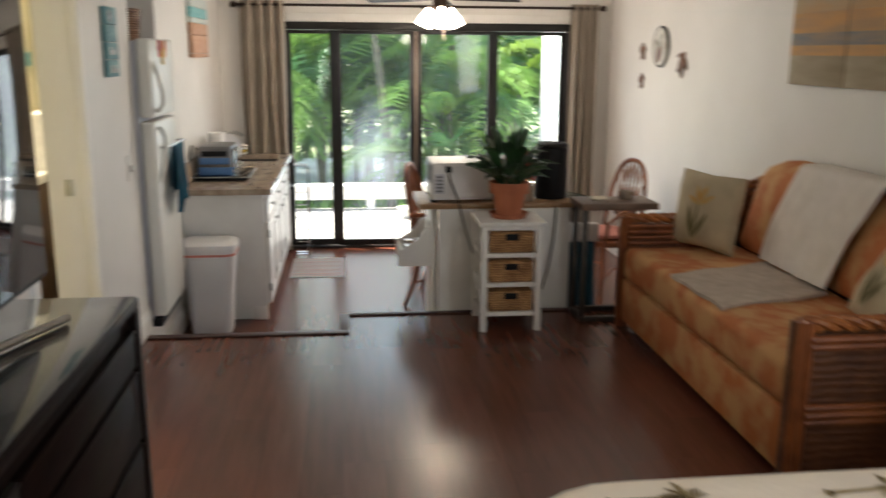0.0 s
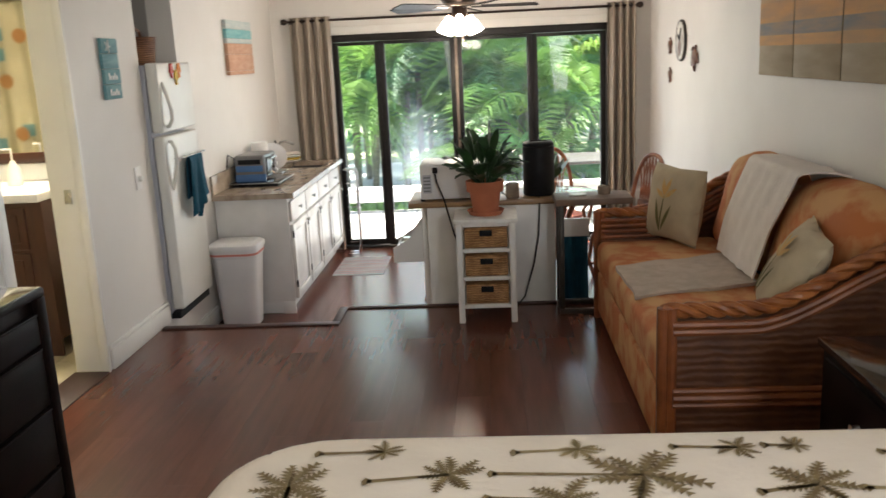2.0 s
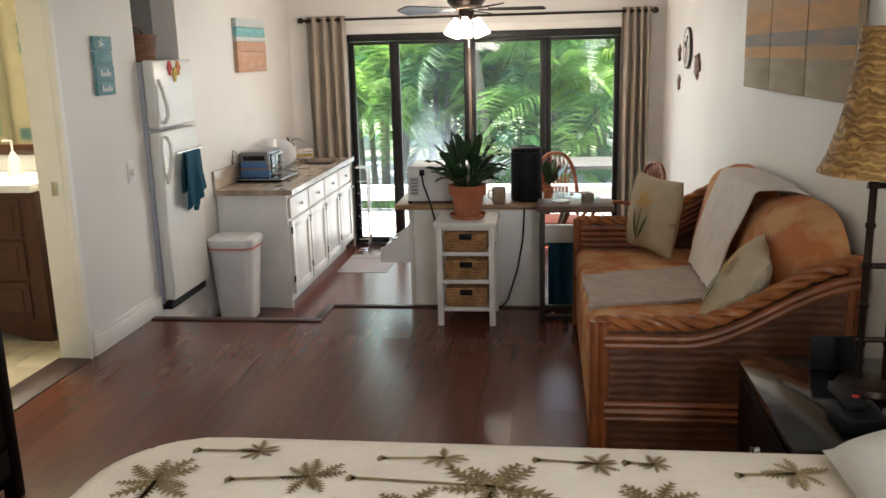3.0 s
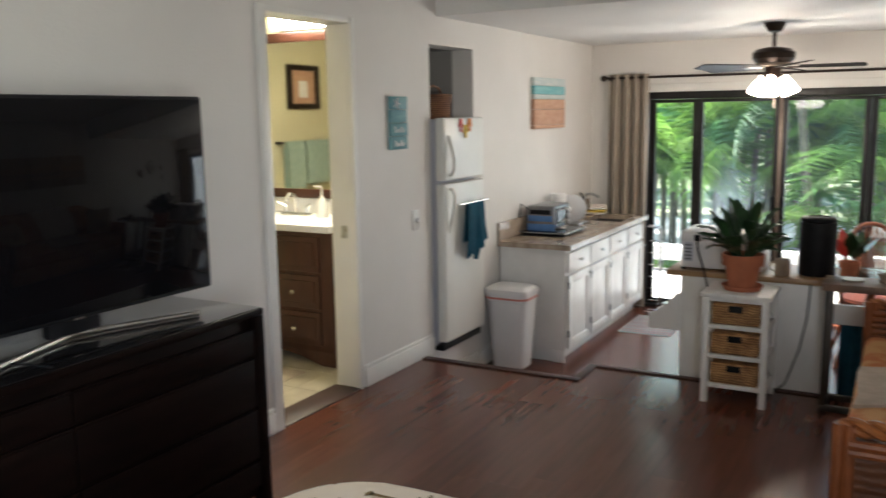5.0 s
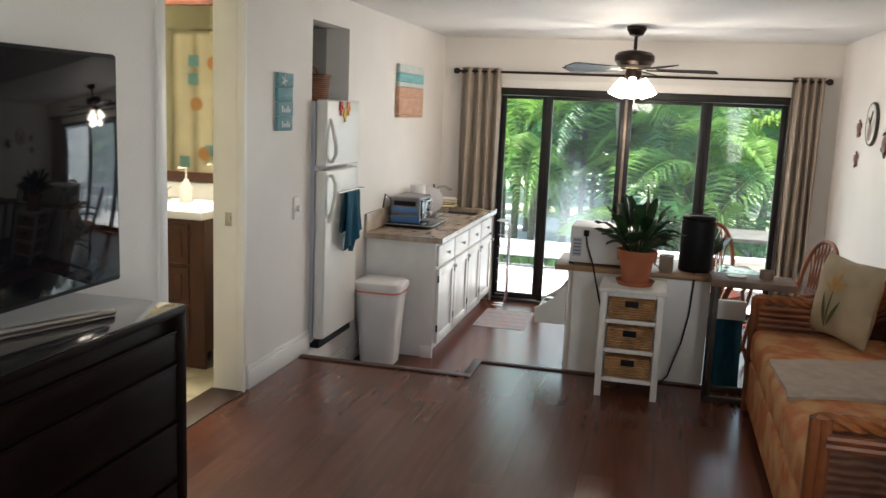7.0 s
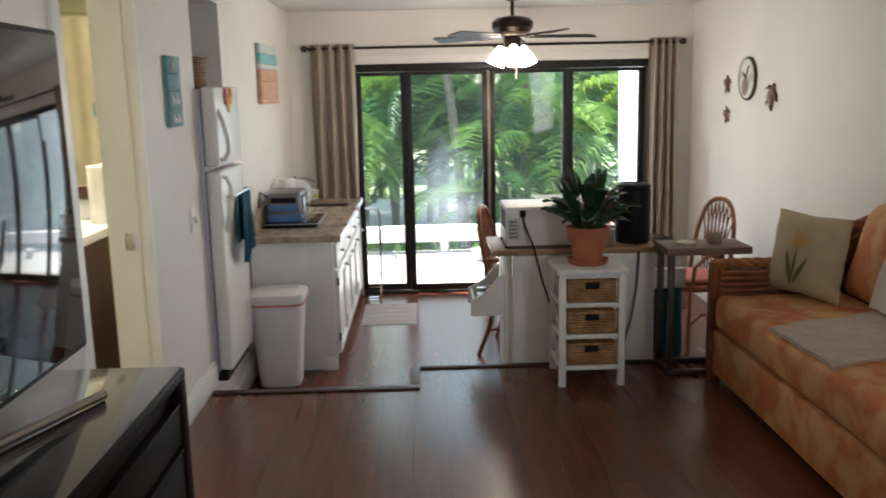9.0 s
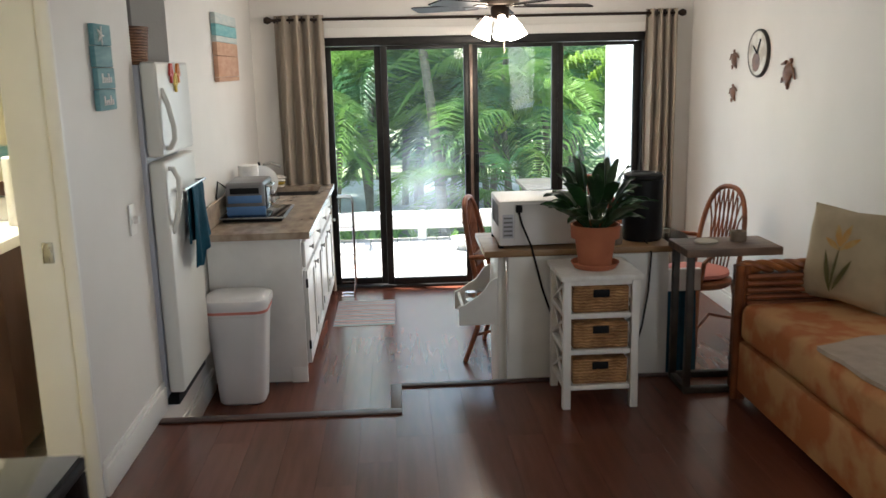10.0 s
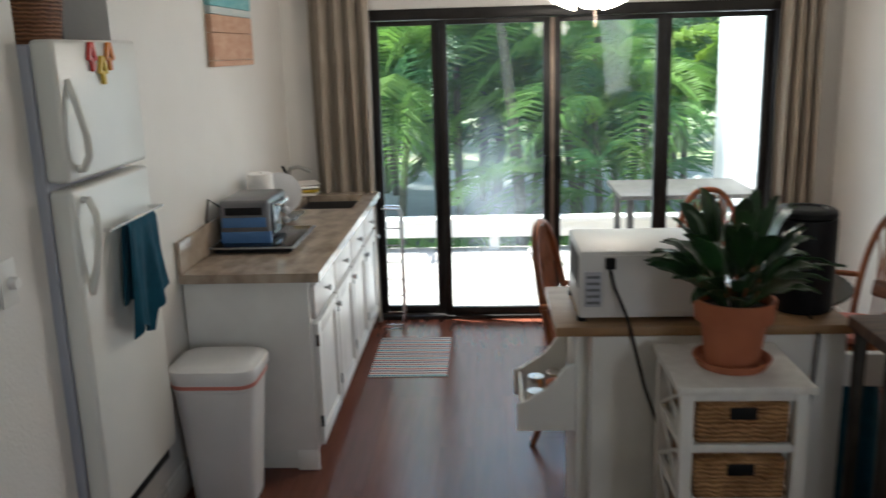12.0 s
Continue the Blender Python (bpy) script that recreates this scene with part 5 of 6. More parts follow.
for y0 in (SY0, SY1 - 0.075):
    part("arm_panel", grid(lambda u, v: (SX + 0.03 + 0.83 * u, y0 + 0.012, 0.05 + (arm_top(SX + 0.03 + 0.83 * u) - 0.03 - 0.05) * v), 30, 8, thick=0.05), WICKER, sofa, "dark woven wicker panel")
    xs = [SX + 0.01 + 0.865 * k / 60 for k in range(61)]
    yc = y0 + 0.037
    for s in range(3):
        part("arm_twist", tube([(x, yc + 0.017 * math.cos(k * 0.5 + s * 2.094), arm_top(x) + 0.015 * math.sin(k * 0.5 + s * 2.094)) for k, x in enumerate(xs)], 0.015, 8), TWIST, sofa, "twisted rattan arm rail")
    for dz in (0.045, 0.070):
        part("arm_pole", tube([(x, y0 + 0.008, arm_top(x) - dz) for x in xs[2:]], 0.014, 8), RATTAN, sofa)
    for z in (0.258, 0.284, 0.310):
        part("low_pole", tube([(SX + 0.04, y0 + 0.004, z), (SX + 0.86, y0 + 0.004, z)], 0.012 if z != 0.284 else 0.016, 8), RATTAN, sofa)
    for dx in (0.0, 0.03):
        part("front_post", tube([(SX + dx + 0.008, y0 + 0.02, 0.0), (SX + dx + 0.008, y0 + 0.02, 0.605)], 0.019, 10), RATTAN, sofa)
        part("rear_post", tube([(SX + 0.83 + dx, y0 + 0.02, 0.0), (SX + 0.83 + dx, y0 + 0.02, 0.80)], 0.017, 10), RATTAN, sofa)
    part("front_band", box(SX - 0.005, y0 + 0.035, 0.04, SX + 0.03, y0 + 0.07, 0.60, 0.006), WICKER, sofa)
for k in range(5):
    part("inner_pole", tube([(SX + 0.03 + 0.80 * i / 20, SY1 - 0.082, arm_top(SX + 0.03 + 0.80 * i / 20) - 0.035 - 0.03 * k) for i in range(21)], 0.012, 8), RATTAN, sofa)
part("bed_blanket", grid(lambda u, v: (2.360 + 0.545 * u + 0.008 * math.sin(v * 6), 3.675 + 0.166 * u + 0.54 * v + 0.010 * math.sin(u * 7), 0.474 + 0.006 * noise.noise((u * 4, v * 4, 1)) + 0.004 * math.sin(v * 11 + u * 3)), 24, 24, thick=0.016), THROW_GREY, None, "folded grey woven blanket on the sofa seat", sharp=80, category="blanket")


def throw(u, v):
    y = 3.84 - 0.20 * v + (0.57 + 0.09 * v) * u + 0.012 * math.sin(v * 7)
    if v < 0.72:
        k = v / 0.72
        x, z = 2.885 + 0.115 * k, 0.487 + 0.462 * k
        x -= 0.012 * math.sin(math.pi * k)
    else:
        k = (v - 0.72) / 0.28
        x, z = 3.0 + 0.19 * k, 0.949 + 0.010 * math.sin(math.pi * k) - 0.012 * k
    return Vector((x + 0.010 * noise.noise((u * 4, v * 3, 3)) + 0.003 * math.sin(u * 30 + v * 3), y, z + 0.006 * noise.noise((u * 4, v * 5, 8))))


part("throw", grid(throw, 24, 34, thick=0.008), THROW, None, "cream knitted throw draped over the sofa back", sharp=80, category="throw")


def throw_pillow(c, rot, spin=0, size=0.40):
    p = thing("throw_pillow", (c[0], c[1], 0.45), "linen throw pillow with a stitched bird-of-paradise flower", "pillow", "sofa pillows")
    m = Euler([radians(a) for a in rot]).to_matrix().to_4x4() @ pose(0, 0, 0, 0, 0, spin) @ Matrix.Scale(size / 0.40, 4)
    part("cover", cushion(c, 0.40, 0.40, 0.15, m=m, p=2.6, n=22, pinch=0.07, sag=0.008), PILLOW, p, sharp=80)
    M = Matrix.Translation(c) @ m

    def petal(x0, y0, x1, y1, w):
        def fn(u, v):
            x, y = x0 + (x1 - x0) * u, y0 + (y1 - y0) * u
            k = w * math.sin(math.pi * min(0.97 * u + 0.02, 1)) * (2 * v - 1)
            L = math.hypot(x1 - x0, y1 - y0)
            x, y = x - (y1 - y0) / L * k, y + (x1 - x0) / L * k
            a, b = min(abs(x / 0.215), 1), min(abs(y / 0.215), 1)
            h = 0.075 * max((1 - a ** 2.6) * (1 - b ** 2.6), 0) ** 0.5 + 0.009
            return M @ Vector((x, y, h))
        return grid(fn, 10, 3)
    for x0, y0, x1, y1, w, mt in ((0, 0.04, -0.03, 0.13, 0.014, PETAL), (0, 0.04, 0.03, 0.14, 0.014, PETAL), (0, 0.03, 0.08, 0.09, 0.013, PETAL), (0, 0.03, -0.07, 0.07, 0.012, PETAL), (-0.02, -0.15, 0.0, 0.05, 0.006, STALK), (-0.02, -0.15, -0.06, 0.02, 0.012, STALK), (-0.01, -0.14, 0.06, 0.0, 0.011, STALK)):
        part("stitched_petal" if mt is PETAL else "stitched_stalk", petal(x0, y0, x1, y1, w), mt, p)
    return p


throw_pillow((2.745, 4.74, 0.66), (82, 2, -62))
throw_pillow((2.868, 3.34, 0.648), (60, 0, -98), -5, 0.38)

# ---- bed ----
BX0, BY0, BY1, BZ = 1.165, 0.72, 2.125, 0.62
bed = thing("bed", (2.2, 1.3, 0), "bed under a cream quilt printed with palm trees", "bed")
bm = box(BX0 + 0.05, BY0 + 0.05, 0.22, 3.18, BY1 - 0.05, BZ - 0.03, 0.05, seg=3)
part("mattress", bm, SHEET, bed)
part("bed_frame", box(BX0 + 0.08, BY0 + 0.08, 0.10, 3.18, BY1 - 0.08, 0.22, 0.01), ESPRESSO, bed)
for xx in (BX0 + 0.14, 3.06):
    for yy in (BY0 + 0.14, BY1 - 0.14):
        part("leg", tube([(xx, yy, 0), (xx, yy, 0.10)], 0.03, 10), ESPRESSO, bed)
part("headboard", box(3.19, BY0, 0.1, 3.222, BY1, 1.05, 0.008), ESPRESSO, bed)
bm = box(BX0, BY0, 0.13, 3.185, BY1, BZ, 0.055, seg=5)
bmesh.ops.subdivide_edges(bm, edges=[e for e in bm.edges if e.calc_length() > 0.3], cuts=24, use_grid_fill=True)
for v in bm.verts:
    k = max(0.0, (0.54 - v.co.z) / 0.41)
    n = Vector((v.co.x - 2.2, v.co.y - 1.3, 0)).normalized()
    f = 0.022 * math.sin(v.co.x * 17 + v.co.y * 19 + math.sin(v.co.y * 5)) * k
    # rounded corner in plan
    cx, cy = BX0 + 0.26, BY1 - 0.26
    if v.co.x < cx and v.co.y > cy:
        d = Vector((v.co.x - cx, v.co.y - cy, 0))
        far = max(abs(d.x), abs(d.y))
        if far > 1e-6:
            d *= far / d.length
            v.co.x, v.co.y = cx + d.x, cy + d.y
    v.co += n * f
quilt = part("quilt", bm, QUILT, None, "cream quilt printed with brown palm trees spread on the bed", sharp=70, category="quilt")


def palm_print(x, y, tx, ty, size, seed, material):
    """A flat palm motif in the quilt's top: a crown of pointed leaves at (x, y) and a thin trunk to (tx, ty)."""
    rnd = random.Random(seed)
    bm = bmesh.new()
    z = BZ + 0.0022

    def flat(pts):
        bm.faces.new([bm.verts.new((px, py, z)) for px, py in pts])
    dx, dy = tx - x, ty - y
    L = math.hypot(dx, dy)
    nx, ny = -dy / L * 0.0045, dx / L * 0.0045
    flat([(x + nx, y + ny), (tx + nx * 1.6, ty + ny * 1.6), (tx - nx * 1.6, ty - ny * 1.6), (x - nx, y - ny)])
    flat([(tx - 0.006, ty - 0.018), (tx + 0.010, ty - 0.005), (tx + 0.010, ty + 0.006), (tx - 0.005, ty + 0.016), (tx - 0.012, ty)])
    for k in range(9):
        a = k * 0.698 + rnd.uniform(-0.15, 0.15)
        s = size * rnd.uniform(0.75, 1.1)
        bend = rnd.choice((-0.5, 0.5))
        for seg in range(7):
            u0 = seg / 7
            ang = a + bend * u0
            px, py = x + s * u0 * math.cos(a + bend * u0 * 0.5), y + s * u0 * math.sin(a + bend * u0 * 0.5)
            w = s * 0.30 * math.sin(math.pi * (u0 * 0.85 + 0.12))
            for sd in (-1, 1):
                ex, ey = px + s * 0.20 * math.cos(ang) - sd * w * 0.75 * math.sin(ang), py + s * 0.20 * math.sin(ang) + sd * w * 0.75 * math.cos(ang)
                flat([(px, py), (px + s * 0.17 * math.cos(ang), py + s * 0.17 * math.sin(ang)), (ex, ey)][::sd])
    return part("palm_print", bm, material, quilt)


for k, (x, y, tx, ty, s) in enumerate(((1.68, 1.90, 1.51, 1.875, 0.075), (2.08, 1.885, 1.77, 1.90, 0.125), (1.96, 2.005, 1.82, 1.995, 0.05), (1.53, 2.01, 1.385, 2.005, 0.05), (2.30, 2.00, 2.165, 2.01, 0.05),
                                       (2.41, 1.835, 2.295, 1.81, 0.09), (2.71, 1.985, 2.59, 1.97, 0.07), (1.35, 1.86, 1.36, 1.70, 0.10), (1.915, 1.79, 1.76, 1.80, 0.085), (2.42, 2.005, 2.36, 2.01, 0.04),
                                       (2.72, 1.80, 2.50, 1.82, 0.10), (2.28, 1.61, 2.05, 1.62, 0.10), (1.75, 1.58, 1.55, 1.60, 0.09), (2.68, 1.55, 2.48, 1.56, 0.09), (1.45, 1.45, 1.38, 1.62, 0.08),
                                       (2.0, 1.38, 1.78, 1.40, 0.11), (2.45, 1.30, 2.25, 1.32, 0.08), (1.6, 1.18, 1.4, 1.2, 0.09), (2.1, 1.0, 1.85, 1.02, 0.10), (2.6, 1.05, 2.4, 1.06, 0.09))):
    palm_print(x, y, tx, ty, s, k, PRINT_PALE if k % 4 == 2 else PRINT)
for yy in (1.05, 1.72):
    part("bed_pillow", cushion((2.98, yy, 0.70), 0.42, 0.64, 0.16, m=pose(0, 0, 0, 0, -14, 0), p=3, n=18, pinch=0.04, sag=0.01), SHEET, None, "white pillow at the head of the bed", sharp=80, category="pillow", group="bed pillows")

# ---- dresser and television ----
DZ, DY0, DY1, DXF = 0.81, 1.12, 2.855, 0.33
dr = thing("dresser", (0.08, 2.0, 0), "dark espresso wooden dresser with a glossy top", "dresser")
part("carcass", box(XL + 0.012, DY0 + 0.01, 0.06, DXF - 0.022, DY1 - 0.01, DZ - 0.03, 0.004), ESPRESSO, dr)
part("top", box(XL + 0.008, DY0, DZ - 0.03, DXF, DY1, DZ - 0.004, 0.004), ESPRESSO, dr)
part("glass_sheet", box(XL + 0.012, DY0 + 0.005, DZ - 0.0038, DXF - 0.006, DY1 - 0.005, DZ, 0.001), TOPGLASS, dr, "dark glass sheet")
for yy in (DY0, DY1 - 0.05):
    part("side_post", box(DXF - 0.05, yy, 0, DXF, yy + 0.05, DZ - 0.031, 0.004), ESPRESSO, dr)
    part("foot", box(XL + 0.02, yy, 0, XL + 0.07, yy + 0.05, 0.06, 0.003), ESPRESSO, dr)
ym = (DY0 + DY1) / 2
for z0, z1 in ((0.10, 0.205), (0.215, 0.415), (0.425, 0.62), (0.63, 0.735)):
    for y0, y1 in ((DY0 + 0.055, ym - 0.004), (ym + 0.004, DY1 - 0.055)):
        d = part("drawer", box(DXF - 0.022, y0, z0, DXF - 0.004, y1, z1 - 0.012, 0.004), ESPRESSO, dr)
        part("finger_edge", box(DXF - 0.02, y0, z1 - 0.011, DXF - 0.001, y1, z1 - 0.003, 0.003), ESPRESSO, d)
TX = 0.125
tv = thing("television", (0.12, 2.19, DZ), "large black flat-screen television on a silver stand", "television")
part("cabinet", box(TX - 0.045, 1.575, 0.885, TX - 0.002, 2.80, 1.615, 0.010), BLACK, tv)
part("screen", box(TX - 0.004, 1.587, 0.900, TX, 2.788, 1.603, 0.0015), SCREEN, tv, "dark glossy screen")
part("neck", box(0.05, 2.10, 0.83, 0.09, 2.30, 0.93, 0.008), BLACK, tv)
part("stand_leg", tube([(0.215, 1.77, DZ + 0.012), (0.10, 2.10, DZ + 0.014), (0.07, 2.20, DZ + 0.016), (0.10, 2.32, DZ + 0.014), (0.215, 2.63, DZ + 0.012)], 0.011, 8), SILVER, tv, "bent silver stand foot")
part("badge", box(TX, 2.17, 0.887, TX + 0.002, 2.21, 0.893), STEEL, tv)
part("cable", tube([(0.05, 1.80, 0.95), (0.10, 1.82, DZ + 0.03), (0.22, 1.93, DZ + 0.004), (0.30, 1.95, DZ + 0.003)], 0.003, 6), BLACK, tv)

# ---- nightstand and lamp ----
nst = thing("nightstand", (2.98, 2.47, 0), "black glossy nightstand beside the bed", "nightstand")
part("body", box(2.765, 2.17, 0.05, 3.2, 2.75, 0.575, 0.004), ESPRESSO, nst)
part("top", box(2.75, 2.15, 0.576, 3.21, 2.765, 0.60, 0.004), GLOSSY, nst)
for k in range(2):
    d = part("drawer", box(2.755, 2.20, 0.09 + 0.24 * k, 2.766, 2.72, 0.31 + 0.24 * k, 0.003), ESPRESSO, nst)
    part("knob", lathe([(0.012, 0), (0.010, 0.015), (0.015, 0.022), (0, 0.026)], (2.755, 2.46, 0.2 + 0.24 * k), 12, m=pose(0, 0, 0, 0, -90, 0)), STEEL, d)
for xx in (2.78, 3.15):
    for yy in (2.19, 2.70):
        part("foot", box(xx, yy, 0, xx + 0.04, yy + 0.04, 0.05, 0.003), ESPRESSO, nst)
LC = (3.045, 2.52)
tl = thing("table_lamp", (LC[0], LC[1], 0.6), "table lamp with woven rope bell shade on carved base", "lamp")
part("base", lathe([(0, 0), (0.085, 0), (0.088, 0.008), (0.082, 0.022), (0.06, 0.03), (0, 0.03)], (LC[0], LC[1], 0.601), 24), ROD, tl)
for dx in (-0.035, 0.035):
    pole = [(0.0, 0)]
    for k in range(5):
        z = 0.53 * k / 5
        pole += [(0.010, z), (0.010, z + 0.09), (0.0135, z + 0.095), (0.0135, z + 0.103), (0.010, z + 0.106)]
    part("pole", lathe(pole + [(0.0, 0.53)], (LC[0] + dx, LC[1], 0.631), 10), ROD, tl, "dark ringed bamboo pole")
for z in (0.74, 0.94, 1.15):
    part("cross_bar", tube([(LC[0] - 0.05, LC[1], z), (LC[0] + 0.05, LC[1], z)], 0.008, 8), ROD, tl)
part("socket", lathe([(0, 0), (0.018, 0), (0.02, 0.05), (0.014, 0.06), (0.006, 0.07), (0.006, 0.36), (0.012, 0.372), (0, 0.38)], (LC[0], LC[1], 1.161), 14), ROD, tl)
part("shade_spider", tube([(LC[0] - 0.088, LC[1], 1.535), (LC[0] + 0.088, LC[1], 1.535)], 0.003, 6), ROD, tl)
part("shade", lathe([(0.172, 0), (0.150, 0.045), (0.128, 0.12), (0.110, 0.20), (0.098, 0.30), (0.092, 0.36), (0.088, 0.36), (0.094, 0.30), (0.106, 0.20), (0.124, 0.12), (0.146, 0.045), (0.168, 0)], (LC[0], LC[1], 1.183), 36), SHADE, tl, "woven rope shade")
tel = thing("telephone", (2.93, 2.30, 0.6), "small black cordless phone on the nightstand", "telephone")
part("cradle", box(2.88, 2.23, 0.601, 2.99, 2.36, 0.64, 0.008), BLACK, tel)
part("handset", box(2.90, 2.27, 0.641, 2.95, 2.42, 0.665, 0.008), BLACK, tel)
part("red_light", box(2.925, 2.30, 0.665, 2.94, 2.315, 0.668, 0.001), RED, tel)
fr = thing("photo_frame", (3.0, 2.66, 0.6), "small dark picture frame on the nightstand", "picture frame")
part("frame", box(2.93, 2.655, 0.601, 3.06, 2.672, 0.70, 0.004), BLACK, fr)

# ---- pictures ----
def planked_picture(name, label, plane, y0, y1, z0, z1, bands, cat="picture"):
    """Wall art of boards on the west wall (plane=XL) or east wall (plane=XR); bands give heights and paints from the top."""
    p = thing(name, (plane, (y0 + y1) / 2, z0), label, cat)
    s = 1 if plane < 1 else -1
    for a, b, m in bands:
        zt, zb = z1 - (z1 - z0) * a, z1 - (z1 - z0) * b
        part("board", box(plane + s * 0.003, y0, zb + 0.001, plane + s * 0.032, y1, zt - 0.001, 0.003), m, p)
    return p


AQUA = mat("aqua_wash", (0.16, 0.42, 0.45), (0.26, 0.52, 0.52), scale=7, rough=0.7, stretch=(1, 1, 6), bump=0.0004)
SURF = mat("surf_wash", (0.60, 0.62, 0.58), (0.48, 0.55, 0.54), scale=9, rough=0.7, stretch=(1, 1, 8))
SAND = mat("sand_wash", (0.58, 0.36, 0.24), (0.50, 0.28, 0.18), scale=8, rough=0.75, stretch=(1, 1, 4), bump=0.0004)
planked_picture("beach_picture", "wood-plank beach picture in aqua, white and sand tones", XL, 6.665, 7.335, 1.405, 1.812, ((0, 0.16, SURF), (0.16, 0.33, AQUA), (0.33, 0.42, SURF), (0.42, 0.62, SAND), (0.62, 0.93, SAND), (0.93, 1.0, SAND)))
TEALB = mat("teal_board", (0.10, 0.24, 0.27), (0.17, 0.33, 0.35), scale=9, rough=0.7, stretch=(1, 1, 5), bump=0.0005)
sg = thing("wooden_sign", (XL, 4.66, 1.33), "teal plank sign with white script and a starfish", "sign")
for k in range(4):
    part("board", box(XL + 0.002, 4.565 + 0.006 * (k % 2), 1.335 + 0.077 * k, XL + 0.022, 4.755 - 0.006 * ((k + 1) % 2), 1.410 + 0.077 * k, 0.003), TEALB, sg)
for k in range(5):
    a = k * 1.2566
    bm = tube([(XL + 0.026, 4.63, 1.60), (XL + 0.026, 4.63 + 0.035 * math.cos(a), 1.60 + 0.035 * math.sin(a))], 0.006, 6, None, 0.002)
    part("starfish_arm", bm, PAPER, sg)
for z, y0, y1 in ((1.445, 4.61, 1), (1.365, 4.62, 1)):
    for k in range(5):
        part("script_stroke", box(XL + 0.0225, 4.61 + 0.022 * k, z - 0.012, XL + 0.024, 4.622 + 0.022 * k, z + (0.022 if k in (0, 3) else 0.008), 0.0005), PAPER, sg)
SUNSET = mat("sunset_top", (0.40, 0.33, 0.22), (0.50, 0.30, 0.13), scale=2.5, rough=0.8, stretch=(1, 1, 4), bump=0.0008)
SEA = mat("sunset_sea", (0.17, 0.19, 0.20), (0.34, 0.24, 0.16), scale=3, rough=0.8, stretch=(1, 1, 7), bump=0.0008)
GLOWB = mat("sunset_glow", (0.58, 0.30, 0.10), (0.42, 0.26, 0.13), scale=3, rough=0.8, stretch=(1, 1, 6), bump=0.0008)
SHORE = mat("sunset_shore", (0.36, 0.29, 0.19), (0.30, 0.24, 0.15), scale=4, rough=0.8, stretch=(1, 1, 5), bump=0.0008)
art = thing("sunset_triptych", (XR, 4.1, 1.3), "weathered wood triptych painting of a sunset shore", "painting")
for y0, y1 in ((3.29, 3.835), (3.845, 4.39), (4.40, 4.90)):
    pn = part("panel", box(XR - 0.032, y0, 1.303, XR - 0.004, y1, 1.83, 0.004), SHORE, art)
    for z0, z1, m in ((1.66, 1.826, SUNSET), (1.56, 1.659, GLOWB), (1.50, 1.559, SEA), (1.45, 1.499, GLOWB)):
        part("painted_strip", box(XR - 0.0335, y0 + 0.003, z0, XR - 0.0318, y1 - 0.003, z1), m, pn)
ck = thing("wall_clock", (XR, 6.845, 1.36), "round wall clock with a shell-coloured face", "clock")
part("rim", lathe([(0.0, 0), (0.15, 0), (0.152, 0.012), (0.146, 0.022), (0.138, 0.018), (0, 0.018)], (XR - 0.002, 6.845, 1.505), 36, m=pose(0, 0, 0, 0, -90, 0)), IRON, ck)
part("face", lathe([(0, 0.0185), (0.137, 0.0185), (0.137, 0.0195), (0, 0.0195)], (XR - 0.002, 6.845, 1.505), 36, m=pose(0, 0, 0, 0, -90, 0)), mat("clock_face", (0.66, 0.64, 0.58), (0.40, 0.35, 0.28), scale=9, rough=0.5, mix=(0.42, 0.6)), ck)
part("shell_patch", lathe([(0, 0.0198), (0.06, 0.0198), (0.06, 0.0204), (0, 0.0204)], (XR - 0.002, 6.86, 1.45), 20, m=pose(0, 0, 0, 0, -90, 0)), TURTLE, ck)
for a, ln in ((50, 0.07), (-30, 0.10)):
    part("hand", tube([(XR - 0.026, 6.845, 1.505), (XR - 0.026, 6.845 + ln * math.sin(radians(a)), 1.505 + ln * math.cos(radians(a)))], 0.004, 6), BLACK, ck)


def turtle(y, z, s, turn):
    t = thing("turtle_plaque", (XR, y, z), "small carved wooden sea turtle on the wall", "wall ornament", "wall turtles")
    M = Matrix.Translation((XR - 0.004, y, z)) @ pose(0, 0, 0, turn, 0, 0) @ pose(0, 0, 0, 0, -90, 0)
    part("shell", lathe([(0, 0.03 * s), (0.035 * s, 0.024 * s), (0.055 * s, 0.01 * s), (0.058 * s, 0), (0, 0)], (0, 0, 0), 16, m=M @ Matrix.Diagonal((1.25, 0.9, 1, 1))), TURTLE, t)
    for px, py, ln, a in ((0.05, 0.045, 0.075, 125), (0.05, -0.045, 0.075, -125), (-0.055, 0.03, 0.04, 150), (-0.055, -0.03, 0.04, -150)):
        d = (math.cos(radians(a)), math.sin(radians(a)))
        part("flipper", tube([M @ Vector((px * s, py * s, 0.008 * s)), M @ Vector(((px + d[0] * ln) * s, (py + d[1] * ln) * s, 0.006 * s))], 0.015 * s, 6, None, 0.006 * s), TURTLE, t)
    part("head", lathe([(0, 0.018 * s), (0.014 * s, 0.012 * s), (0.018 * s, 0), (0, 0)], (0, 0, 0), 10, m=M @ Matrix.Translation((0.08 * s, 0, 0))), TURTLE, t)


turtle(6.43, 1.385, 0.95, 25)
turtle(7.25, 1.47, 0.7, -5)
turtle(7.245, 1.245, 0.65, -10)

# ---- wall plates ----
sw = thing("light_switch", (XL, 4.855, 0.87), "white dimmer switch plate on the wall", "switch")
part("plate", box(XL + 0.001, 4.815, 0.83, XL + 0.008, 4.892, 0.955, 0.003), TRIM, sw)
part("dial", lathe([(0.018, 0), (0.016, 0.02), (0, 0.022)], (XL + 0.008, 4.86, 0.89), 16, m=pose(0, 0, 0, 0, 90, 0)), TRIM, sw)
